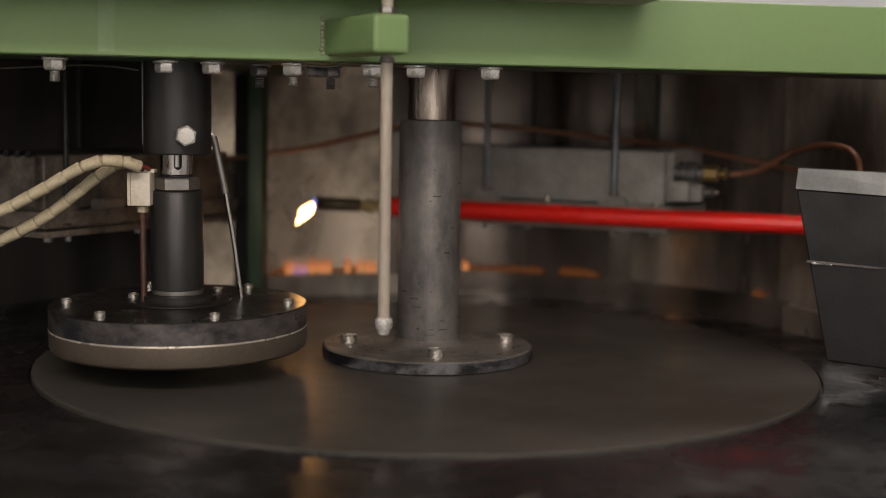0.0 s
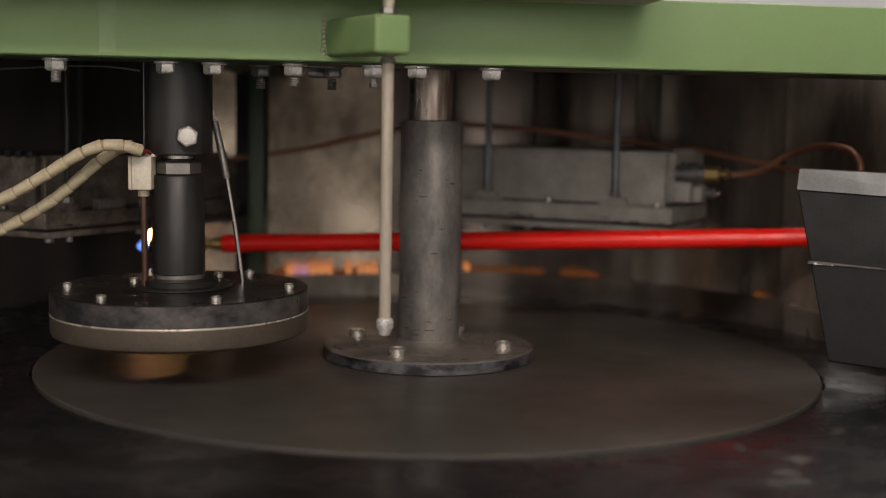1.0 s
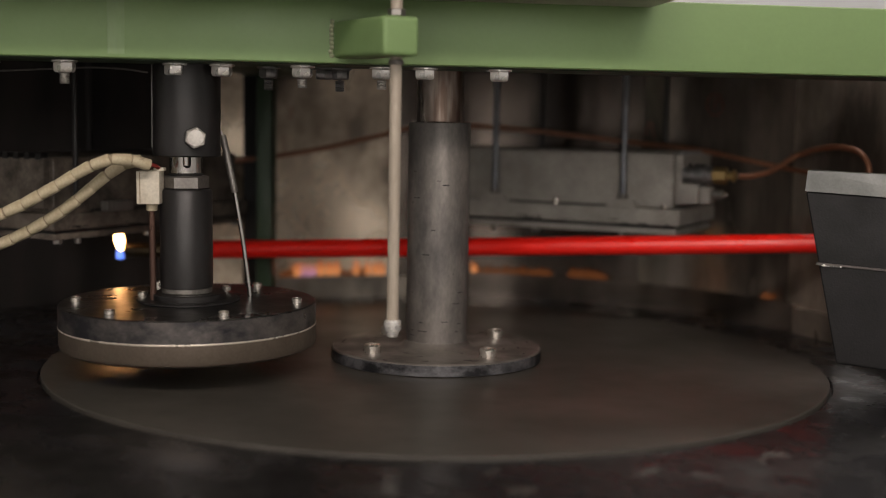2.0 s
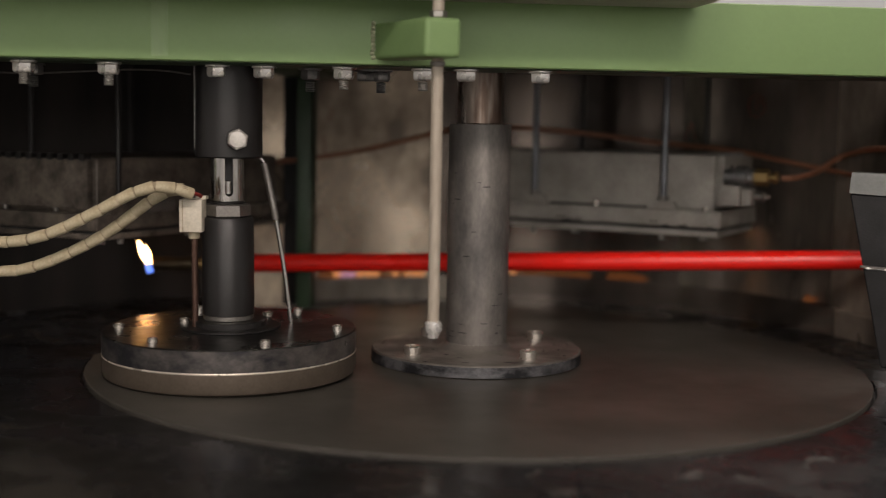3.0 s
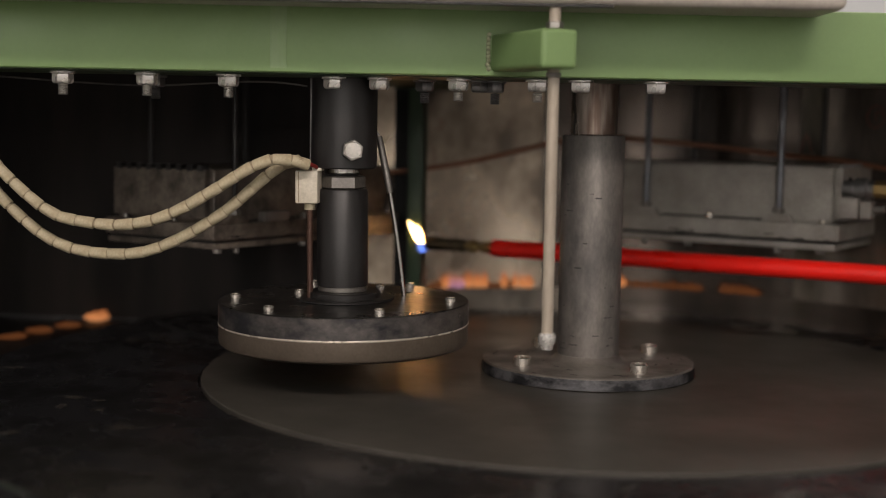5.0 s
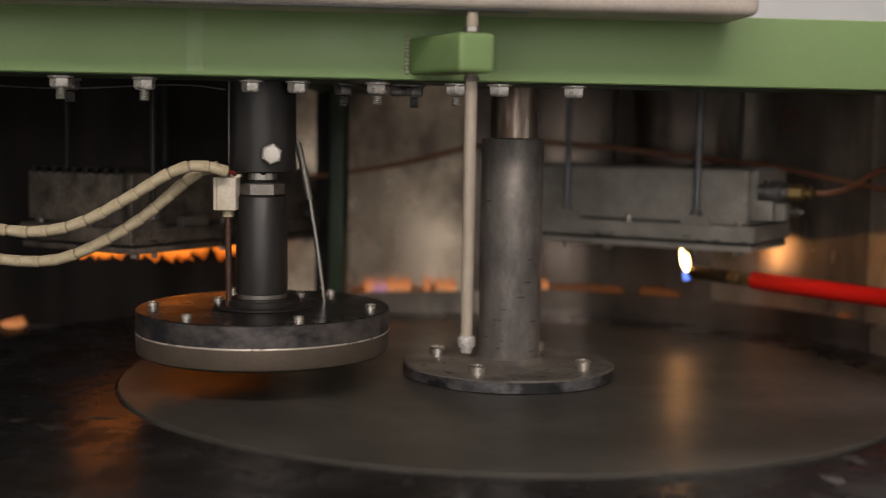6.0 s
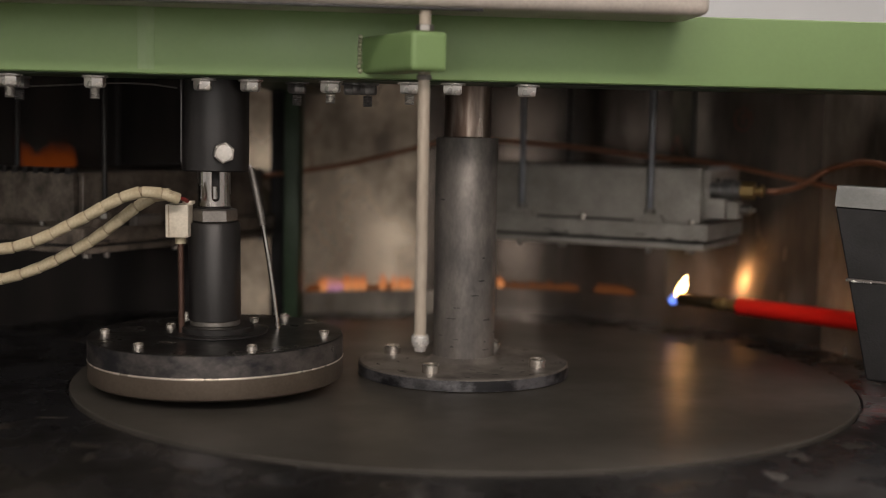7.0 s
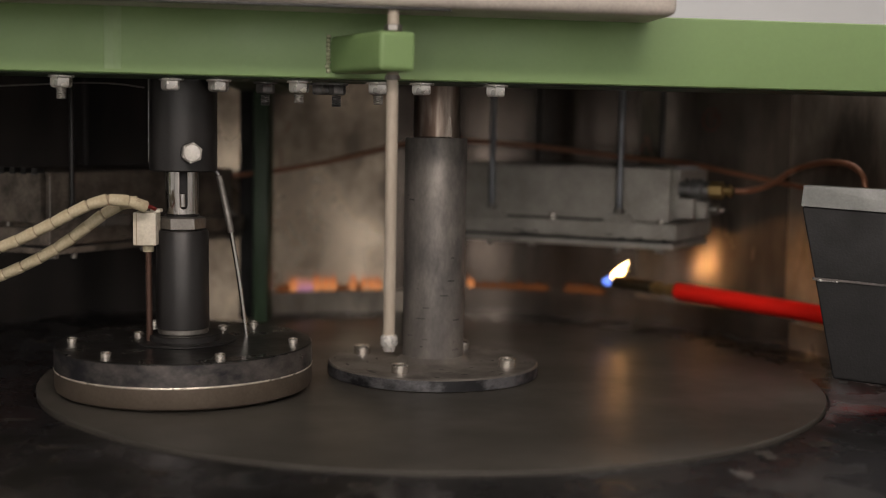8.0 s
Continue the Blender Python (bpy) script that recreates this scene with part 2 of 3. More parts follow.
        v = d.cross(u)
        side = u
        rings.append([own.verts.new(p + (u * math.cos(2 * math.pi * k / n) + v * math.sin(2 * math.pi * k / n)) * r) for k in range(n)])
    for a, b in zip(rings, rings[1:]):
        for k in range(n):
            j = (k + 1) % n
            own.faces.new((a[k], a[j], b[j], b[k]))
    own.faces.new(rings[0][::-1])
    own.faces.new(rings[-1])
    bmesh.ops.recalc_face_normals(own, faces=own.faces)
    return merge(bm, own)


def hexagon(across, z0, z1, m=None, bm=None):
    r = across / math.sqrt(3)
    c = across * 0.05
    return lathe([(0, z0), (r - c, z0), (r, z0 + c * 0.7), (r, z1 - c * 0.7), (r - c, z1), (0, z1)], 6, m, bm)


def arc_wall(r0, r1, a0, a1, z0, z1, n=64):
    """A curved upright sheet between two radii and two angles in degrees."""
    own = bmesh.new()
    cols = []
    for i in range(n + 1):
        a = radians(a0 + (a1 - a0) * i / n)
        cols.append([own.verts.new((r * math.cos(a), r * math.sin(a), z)) for r, z in ((r0, z0), (r1, z0), (r1, z1), (r0, z1))])
    for a, b in zip(cols, cols[1:]):
        for k in range(4):
            j = (k + 1) % 4
            own.faces.new((a[k], b[k], b[j], a[j]))
    own.faces.new(cols[0])
    own.faces.new(cols[-1][::-1])
    bmesh.ops.recalc_face_normals(own, faces=own.faces)
    return own


def socket_screw(parent, x, y, z, name="screw", r=0.0066, h=0.0085, mat=None, label="bright socket-head screw"):
    """A cap screw with its socket, standing on z."""
    prof = [(0, z + h * 0.45), (r * 0.5, z + h * 0.45), (r * 0.55, z + h), (r * 0.86, z + h), (r, z + h - r * 0.16), (r, z), (0, z)]
    s = part(name, lathe(prof, 20), mat or SCREW, parent, label)
    s.location = (x, y, 0)
    return s


# ---- hall ----
FLOOR = -0.85
hall = [
    ("floor", (9, 9, 0.1), (0, 0, FLOOR - 0.05), CONCRETE),
    ("ceiling", (9, 9, 0.1), (0, 0, 2.55), WHITE),
    ("wall_north", (9, 0.1, 3.4), (0, 4.4, 0.8), WHITE),
    ("wall_east", (0.1, 8.7, 3.4), (4.4, 0, 0.8), WHITE),
    ("wall_west", (0.1, 8.7, 3.4), (-4.4, 0, 0.8), WHITE),
]
for nm, size, at, mat in hall:
    tagged(part(nm, box(size, at, 0), mat, smooth=False), "plain %s of the workshop hall" % nm.split("_")[0], nm.split("_")[0], kind="structure")

south = bmesh.new()
for size, at in (((9, 0.1, 1.3), (0, -4.4, -0.2)), ((9, 0.1, 0.2), (0, -4.4, 2.4)), ((2.6, 0.1, 1.85), (-3.2, -4.4, 1.375)), ((2.4, 0.1, 1.85), (3.3, -4.4, 1.375))):
    box(size, at, 0, bm=south)
tagged(part("wall_south", south, WHITE, smooth=False), "plain workshop hall wall with an assumed wide window", "wall", kind="structure")
# window added behind the camera to light the machine from the front
window = tagged(new("window_1"), "assumed, unseen wide window with white bars", "window", kind="structure")
window.location = (0.1, -4.4, 1.375)
for k in range(5):
    part("mullion", box((0.05, 0.06, 1.85), (-2.0 + k, 0, 0), 0.004), WHITE, window)
part("window_sill", box((4.0, 0.16, 0.04), (0, 0.04, -0.91), 0.005), WHITE, window)
part("pane", box((4.0, 0.008, 1.85), (0, -0.03, 0), 0), TUBE, window)

for lx, ly in LAMPS:
    lamp = thing("ceiling_lamp", "long white tube lamp under the ceiling", "ceiling lamp", "hall lamps")
    lamp.location = (lx, ly, 2.44)
    part("housing", box((1.4, 0.7, 0.1), (0, 0, 0.01), 0.01), WHITE, lamp)
    part("diffuser", box((1.3, 0.6, 0.012), (0, 0, -0.05), 0.003), TUBE, lamp)


# ---- machine base and turntable ----
def machine_base():
    base = thing("plinth", "dark steel plinth under the turntable", "plinth")
    part("body", box((1.9, 1.2, 0.78), (0, 0.06, FLOOR + 0.39), 0.01), BLACKBOX, base)
    part("deck", box((2.1, 1.4, 0.0412), (0, 0.06, -0.0492), 0.003), DARKWALL, base, "dark deck plate")
    return base


def turntable():
    table = thing("turntable", "dark brown round turntable plate with a flanged grey steel column", "turntable")
    part("base_ring", lathe([(0, -0.028), (0.595, -0.028), (0.6, -0.024), (0.6, -0.006), (0.597, -0.003), (0.3775, -0.003), (0.3765, -0.006), (0, -0.006)], 128), RING, table, "oily black outer ring")
    part("platen", lathe([(0, -0.0055), (0.3745, -0.0055), (0.3745, -0.0008), (0.3737, 0), (0, 0)], 160), PLATEN, table, "dark brown round plate")
    part("flange", lathe([(0, 0.0002), (0.1018, 0.0002), (0.1033, 0.0015), (0.1033, 0.0113), (0.102, 0.0125), (0.0385, 0.0125), (0.034, 0.0145), (0.0312, 0.0185), (0, 0.0185)], 96), FLANGESTEEL, table, "round grey flange")
    part("flange_edge", arc_wall(0.1028, 0.1036, 0, 360, 0.0010, 0.0108, 96), RIMSTEEL, table, "scaled dark rim")
    part("column_sleeve", lathe([(0, 0.0186), (0.0302, 0.0186), (0.0302, 0.2305), (0.0295, 0.2318), (0.0185, 0.2318), (0.0185, 0.2290), (0, 0.2290)], 64), GREYSTEEL, table, "thick grey steel sleeve")
    part("column_pipe", rod(0.0225, 0.2319, 0.36, 40), WORNPIPE, table, "worn bright pipe")
    for k in range(4):
        a = radians(-90 + 90 * k)
        socket_screw(table, 0.078 * math.cos(a), 0.078 * math.sin(a), 0.0126, r=0.0082, h=0.0084)
    # nicks in the sleeve and the flange
    rng = random.Random(4)
    for i in range(52):
        a, z = radians(rng.uniform(-180, 180)), 0.025 + 0.16 * rng.random() ** 1.5
        w = rng.uniform(0.0015, 0.0095)
        part("scratch", arc_wall(0.0302, 0.03035, math.degrees(a), math.degrees(a) + math.degrees(w / 0.03), z, z + rng.uniform(0.0005, 0.0011), 5), BLACKBOX, table)
    for i in range(34):
        a, r = rng.uniform(0, 360), rng.uniform(0.046, 0.099)
        part("scratch", arc_wall(r, r + 0.0016, a, a + rng.uniform(2, 6), 0.0124, 0.01265, 4), BLACKBOX, table)
    for i in range(60):
        a, r = radians(rng.uniform(0, 360)), rng.uniform(0.39, 0.585)
        own = bmesh.new()
        bmesh.ops.create_icosphere(own, subdivisions=3, radius=1)
        for v in own.verts:
            v.co *= max(0.12, 1 + 1.5 * noise.noise(v.co * 1.9 + Vector((i * 3.1, 0, 0))))
        bmesh.ops.scale(own, vec=(rng.uniform(0.003, 0.012), rng.uniform(0.002, 0.007), 0.0005), verts=own.verts)
        sp = part("worn_spot", own, WORN, table)
        sp.location = (r * math.cos(a), r * math.sin(a), -0.0030)
        sp.rotation_euler = (0, 0, rng.uniform(0, 3))
    return table


# ---- machine frame ----
BEAM_TURN = 8.4
BEAM = pose(0.0, -0.1412, 0, 0, 0, BEAM_TURN)
ZB = 0.2802


def hex_bolt(parent, x, y, head=0.0175, tail=0.0, dark=False):
    """A chamfered nut with its washer under the beam, with or without the bolt's end."""
    mat = DULLBOLT if dark else BRIGHT
    low, r = ZB - 0.0112, head * 0.92 / math.sqrt(3)
    prof = [(0, low), (r * 0.8, low), (r * 0.88, low + 0.0004), (r, low + 0.0019), (r, ZB - 0.0034), (r * 0.93, ZB - 0.0026), (0, ZB - 0.0026)]
    b = part("bolt", lathe(prof, 6, pose(0, 0, 0, 0, 0, 9 + (x * 997) % 34)), mat, parent, "hexagon nut with washer")
    b.location = (x, y, 0)
    part("washer", lathe([(0, ZB - 0.0026), (head * 0.6, ZB - 0.0026), (head * 0.64, ZB - 0.0022), (head * 0.64, ZB - 0.0010), (head * 0.62, ZB - 0.0008), (0, ZB - 0.0008)], 28), mat, b)
    if tail:
        end = low + 0.0012 - tail
        prof, z = [(0, end - 0.0008), (0.0034, end - 0.0008)], end
        while z < low - 0.0004:
            prof += [(0.0045, z), (0.0036, z + 0.0008)]
            z += 0.0016
        prof.append((0, low - 0.0001))
        part("thread", lathe(prof, 16), DULLBOLT if dark else THREAD, b)
    return b


# places of the marker strokes on the drum: x, height, which stroke
MARKS = ((-0.1993, 0.2411, 0), (0.3368, 0.26, 1), (0.2679, 0.2267, 2), (-0.2033, 0.1985, 3))


def machine_frame():
    fr = thing("gantry", "green enamelled machine frame with a stainless drum wall", "gantry")
    part("beam", box((2.0, 0.085, 0.061), BEAM @ Vector((0, 0.0425, ZB + 0.0305)), 0.0025, 3, BEAM.to_3x3().to_4x4()), GREEN, fr, "bright green enamelled cross beam")
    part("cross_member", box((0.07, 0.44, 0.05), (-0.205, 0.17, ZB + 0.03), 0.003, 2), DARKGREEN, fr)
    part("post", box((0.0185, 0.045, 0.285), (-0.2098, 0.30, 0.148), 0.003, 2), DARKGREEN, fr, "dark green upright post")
    part("post_flange", box((0.0205, 0.006, 0.285), (-0.2298, 0.315, 0.148), 0.001, 2), BLACKBOX, fr, "black edge strip")
    for sx in (-0.9, 0.9):
        yy = -0.1 + sx * math.tan(radians(BEAM_TURN))
        part("leg", box((0.09, 0.09, 0.365), (sx, yy, 0.1544), 0.004, 2), GREEN, fr)
    # thin dark green sheet over the beam's underside
    part("underside_sheet", box((2.0, 0.07, 0.0008), BEAM @ Vector((0, 0.044, ZB - 0.0005)), 0.0002, 1, BEAM.to_3x3().to_4x4()), DARKGREEN, fr)
    part("rubbed_patch", box((0.014, 0.0006, 0.055), BEAM @ Vector((-0.272, 0.0001, ZB + 0.031)), 0.0002, 1, BEAM.to_3x3().to_4x4()), PALEGREEN, fr, "paler rubbed patch")
    # bracket with its round-edged front
    a, b = Vector((-0.0905, -0.12, 0.3005)), Vector((-0.031, -0.24, 0.2985))
    m, length = along(a, b)
    part("bracket", box((0.031, 0.031, length), m @ Vector((0, 0, length / 2)), 0.0045, 4, m.to_3x3().to_4x4()), GREEN, fr, "bright green square tube bracket")
    rng = random.Random(2)
    for k in range(9):
        own = bmesh.new()
        bmesh.ops.create_icosphere(own, subdivisions=2, radius=0.0021)
        wd = part("weld_bead", own, WELD, fr)
        wd.location = (-0.0932 + rng.uniform(-0.0006, 0.0006), -0.1555 + rng.uniform(-0.0004, 0.0004), 0.2865 + k * 0.0036)
    for x, y, tail in ((-0.465, -0.165, 0.01), (-0.393, -0.154, 0.01), (-0.322, -0.146, 0.01), (-0.233, -0.12, 0), (-0.193, -0.114, 0), (-0.122, -0.115, 0.0095), (-0.052, -0.115, 0.0095), (-0.014, -0.116, 0), (0.052, -0.105, 0)):
        hex_bolt(fr, x, y, tail=tail)
    for x, y, tail in ((-0.156, -0.082, 0.011), (-0.106, -0.077, 0.0), (-0.092, -0.076, 0.011), (-0.402, -0.105, 0.011)):
        hex_bolt(fr, x, y, 0.0165, tail, True)
    # drum wall in sheets, toned darker or paler as light falls, lid over it
    part("wall_sheet", arc_wall(0.4645, 0.467, 97.4, 131, -0.0026, 0.33), STAINLESS, fr, "brushed stainless sheet with heat tint")
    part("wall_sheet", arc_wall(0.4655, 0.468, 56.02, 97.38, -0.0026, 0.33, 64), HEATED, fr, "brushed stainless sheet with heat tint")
    part("wall_sheet", arc_wall(0.4655, 0.468, 28.52, 56, -0.0026, 0.33, 48), LITSHEET, fr, "brushed stainless sheet, coloured paler for the light on it")
    # the sheet ends above the gap that the torch reaches through
    part("wall_sheet", arc_wall(0.4655, 0.468, -9, 18.28, 0.162, 0.33, 36), DULLSHEET, fr, "grey stainless sheet, coloured paler where the wall catches light")
    part("wall_sheet", arc_wall(0.4655, 0.468, 18.3, 28.5, -0.0026, 0.33, 24), DULLSHEET, fr, "grey stainless sheet, coloured paler where the wall catches light")
    part("edge_sheet", box((0.052, 0.002, 0.3326), (-0.261, 0.345, 0.1637), 0.0006, 1), STAINLESS, fr, "brushed stainless sheet with heat tint")
    # rear sheet fills the shaded interior; the left one is unseen, added
    part("rear_sheet", box((0.78, 0.003, 0.358), (-0.63, 0.41, 0.1512), 0.0008, 1), DARKWALL, fr, "sheet coloured near-black for the shaded interior")
    part("left_sheet", box((0.003, 0.5, 0.358), (-0.98, 0.158, 0.1512), 0.0008, 1), DARKWALL, fr, "sheet coloured near-black for the shaded interior")
    part("base_strip", arc_wall(0.4555, 0.4642, 90.2, 131, -0.0026, 0.026), DULLSHEET, fr)
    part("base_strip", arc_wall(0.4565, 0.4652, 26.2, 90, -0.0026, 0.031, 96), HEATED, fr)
    part("base_strip", arc_wall(0.4565, 0.4652, -5, 26.17, -0.0026, 0.027, 48), DULLSHEET, fr)
    # unseen lid; its right edge is set to let light reach the wall
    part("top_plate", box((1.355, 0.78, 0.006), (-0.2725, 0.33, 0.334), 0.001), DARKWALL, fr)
    for x, z, mk in MARKS:
        if mk == 0:
            pts = [(0.0, 0.008), (0.006, 0.006), (0.006, 0), (0.002, -0.005), (-0.002, -0.004)]
        elif mk == 1:
            pts = [(0.009 * math.cos(k * 0.7), 0.013 * math.sin(k * 0.7)) for k in range(10)] + [(0.001, 0.006), (0, -0.006)]
        elif mk == 2:
            pts = [(-0.006, -0.01), (0, 0.012), (0.006, -0.01)]
        else:
            pts = [(0.0, 0.016), (0.001, 0.004), (0.0, -0.014)]
        path = smooth_path([(x + u * 0.9, math.sqrt(0.4642 ** 2 - (x + u * 0.9) ** 2), z + w) for u, w in pts], 6)
        part("marker_stroke", sweep(path, 0.0005, 6), PENRED, fr)
    return fr


def slack_wire():
    w = thing("cable", "thin pale slack wire under the green beam", "cable")
    pts = [(-0.62, -0.1, 0.2788), (-0.55, -0.1, 0.2768), (-0.47, -0.1, 0.2722), (-0.41, -0.1, 0.2705), (-0.36, -0.1, 0.2728), (-0.315, -0.1, 0.2752), (-0.285, -0.1, 0.2745), (-0.262, -0.098, 0.2718)]
    part("strand", sweep(smooth_path(pts), 0.0008, 8), GREYSTEEL, w)


def cabinet():
    cab = thing("control_cabinet", "beige sheet-steel cabinet resting on the green beam", "cabinet")
    cab.matrix_world = BEAM
    top = ZB + 0.0612
    part("body", box((1.1, 0.36, 0.3), (-0.363, 0.117, top + 0.15), 0.006, 4), CABINET, cab)
    part("front_skirt", box((1.1, 0.074, 0.1), (-0.362, -0.0385, top + 0.0432), 0.009, 4), CABINET, cab, "rounded beige sheet front")
    part("base_trim", box((0.9, 0.004, 0.0025), (-0.45, -0.070, top - 0.0075), 0.0008), BLACKED, cab)
    return cab


# ---- pressing head on its guide ----
DX, DY = -0.2263, -0.0925


def guide_block():
    g = thing("guide_block", "black cylindrical guide bolted under the green beam", "guide")
    g.location = (DX - 0.002, DY, 0)
    part("sleeve", lathe([(0, 0.1975), (0.029, 0.1975), (0.0302, 0.1987), (0.0302, ZB - 0.0005), (0, ZB - 0.0005)], 64), BLACKED, g)
    # clamp bolt, seen end-on
    m = pose(0.0138, -0.0325, 0.2147, 90, 0, 14)
    b = part("clamp_bolt", hexagon(0.0166, -0.002, 0.0075, m @ pose(0, 0, 0, 0, 0, 22)), CLAMPSTEEL, g, "worn bright hexagon bolt head")
    part("washer", rod(0.0098, -0.006, -0.0021, 28, 0.0004, m), BLACKED, b)
    part("face", lathe([(0, 0.0074), (0.0076, 0.0074), (0.0071, 0.0083), (0, 0.0084)], 28, m), CLAMPSTEEL, b)
    part("pin", rod(0.0016, 0.205, ZB - 0.0004, 10, 0.0002, pose(-0.0312, 0.004, 0)), DULLBOLT, g)
    return g


def bead_chain(parent, points, r, pitch, name, label):
    """A heat-proof lead: short ceramic tubes threaded on a core."""
    pts = smooth_path(points, 14)
    pivot = pts[0].copy()
    pts = [p - pivot for p in pts]
    core = part(name, sweep(pts, r * 0.8, 10), SEAM, parent, label)
    core.location = pivot
    shape = None
    d, i, start = 0.0, 0, pts[0]
    for a, b in zip(pts, pts[1:]):
        d += (b - a).length
        if d >= pitch:
            m, length = along(start, b)
            if shape is None:
                shape = part("bead", lathe([(0, 0), (r * 0.96, 0), (r * 1.05, 0.0009), (r * 1.03, pitch * 0.5), (r * 0.99, pitch - 0.0008), (r * 0.93, pitch), (0, pitch)], 18), CERAMIC, core)
                ob = shape
            else:
                ob = new("bead", shape.data)
                ob.parent = core
            ob.matrix_local = m
            start, d = b, 0.0
    return core


def press_head():
    """The disc with its stem; z = 0 is the underside resting on the turntable."""
    h = thing("press_head", "round black steel pressing disc on a stem with ceramic leads", "press head")
    c = Matrix.Translation((DX, DY, 0))
    part("pad_ring", lathe([(0, 0.0), (0.1108, 0.0), (0.1143, 0.0022), (0.1152, 0.005), (0.1152, 0.0192), (0, 0.0192)], 128, c), FELT, h, "sand-coloured lower ring")
    part("edge_line", lathe([(0, 0.0193), (0.1153, 0.0193), (0.1157, 0.0200), (0.1153, 0.0207), (0, 0.0207)], 128, c), EDGE, h, "bright machined edge")
    part("upper_disc", lathe([(0, 0.0208), (0.1151, 0.0208), (0.1151, 0.0396), (0.114, 0.0405), (0, 0.0405)], 128, c), BURNISHED, h, "dark burnished disc")
    part("rim", lathe([(0.1146, 0.0209), (0.1153, 0.0211), (0.1153, 0.0392), (0.1146, 0.0396)], 128, c), SIDESTEEL, h, "blotched blue-grey rim")
    part("hub_plate", lathe([(0, 0.0406), (0.0455, 0.0406), (0.0462, 0.0412), (0.0462, 0.0424), (0.0455, 0.043), (0.0335, 0.043), (0.0335, 0.0475), (0.0325, 0.0485), (0, 0.0485)], 64, c), BLACKED, h, "black hub plate")
    c = Matrix.Translation((DX - 0.0016, DY, 0))
    part("stem_collar", rod(0.0228, 0.0486, 0.0535, 48, 0.0006, c), NUTSTEEL, h)
    part("stem", lathe([(0, 0.0536), (0.0236, 0.0536), (0.0236, 0.1405), (0.0222, 0.1425), (0, 0.1425)], 48, c), BLACKED, h, "black cylindrical stem")
    part("lock_nut", hexagon(0.0362, 0.1426, 0.1545, c @ pose(0, 0, 0, 0, 0, 12)), NUTSTEEL, h, "hexagon lock nut")
    part("snap_ring", rod(0.0158, 0.1547, 0.1565, 40, 0.0005, c), BLACKED, h)
    part("slide_rod", rod(0.0148, 0.1566, 0.232, 40, 0.0006, c), POLISHED, h, "polished slide rod")
    slot = lathe([(0, -0.0165), (0.0021, -0.0159), (0.0034, -0.0144), (0.0039, -0.0124), (0.0039, 0.0205), (0.0033, 0.0226), (0, 0.024)], 16, c @ pose(0.004, -0.0142, 0.178) @ Matrix.Diagonal((1, 0.3, 1, 1)))
    part("slot", slot, BLACKBOX, h, "dark keyway slot")
    part("slot_pin", rod(0.0026, 0.164, 0.176, 14, 0.0004, c @ pose(0.004, -0.0175, 0)), POLISHED, h)
    for a in (-171, -120, -62, -5, 60, 118):
        socket_screw(h, DX + 0.1 * math.cos(radians(a)), DY + 0.1 * math.sin(radians(a)), 0.0406, r=0.0047, h=0.0046)
    for x, y in ((-0.2695, -0.088), (-0.200, -0.046)):
        socket_screw(h, x, y, 0.0430, r=0.0047, h=0.0046)
    # terminal block on its bar
    t = part("terminal_block", box((0.0205, 0.02, 0.0295), (-0.2562, -0.109, 0.1448), 0.0012, 2), PORCELAIN, h, "cream ceramic terminal block")
    part("terminal_groove", box((0.0007, 0.0006, 0.028), (-0.2632, -0.1192, 0.1448), 0), SEAM, t)
    part("terminal_cap", box((0.009, 0.012, 0.003), (-0.2475, -0.109, 0.1607), 0.0006), PORCELAIN, t)
    part("terminal_bar", rod(0.0029, 0.0407, 0.13, 20, 0.0004, pose(-0.2555, -0.107, 0)), HEATER, h, "brown heater bar")
    part("bar_collar", rod(0.005, 0.1235, 0.1298, 20, 0.0005, pose(-0.2555, -0.107, 0)), CERAMIC, h)
    # bent temperature probe
    s = part("probe_sheath", sweep(smooth_path([(-0.1985, -0.068, 0.1904), (-0.1933, -0.068, 0.1667), (-0.1876, -0.068, 0.1380)]), 0.0032, 14), NUTSTEEL, h, "grey shrink-sleeved probe")
    part("probe_lead", sweep(smooth_path([(-0.2095, -0.0675, 0.2235), (-0.2045, -0.068, 0.2005), (-0.1987, -0.068, 0.1912)]), 0.0014, 8), DULLBOLT, s)
    part("probe_tip", sweep(smooth_path([(-0.1877, -0.068, 0.1382), (-0.1806, -0.067, 0.0925), (-0.1742, -0.066, 0.0404)]), 0.0021, 12), POLISHED, s)
    lead_a = [(-0.252, -0.128, 0.165), (-0.262, -0.134, 0.169), (-0.285, -0.14, 0.1695), (-0.306, -0.14, 0.160), (-0.326, -0.14, 0.147), (-0.347, -0.14, 0.1345), (-0.368, -0.14, 0.1225), (-0.394, -0.14, 0.1125), (-0.425, -0.14, 0.108), (-0.457, -0.14, 0.1105), (-0.483, -0.14, 0.116), (-0.509, -0.14, 0.134), (-0.541, -0.14, 0.165), (-0.56, -0.14, 0.20), (-0.568, -0.14, 0.235)]
    lead_b = [(-0.262, -0.118, 0.169), (-0.272, -0.115, 0.1675), (-0.286, -0.115, 0.160), (-0.307, -0.115, 0.142), (-0.323, -0.115, 0.128), (-0.339, -0.115, 0.116), (-0.36, -0.115, 0.103), (-0.381, -0.115, 0.092), (-0.405, -0.115, 0.0825), (-0.43, -0.115, 0.079), (-0.467, -0.115, 0.081), (-0.494, -0.115, 0.089), (-0.521, -0.115, 0.107), (-0.553, -0.115, 0.139), (-0.575, -0.115, 0.18), (-0.585, -0.115, 0.235)]
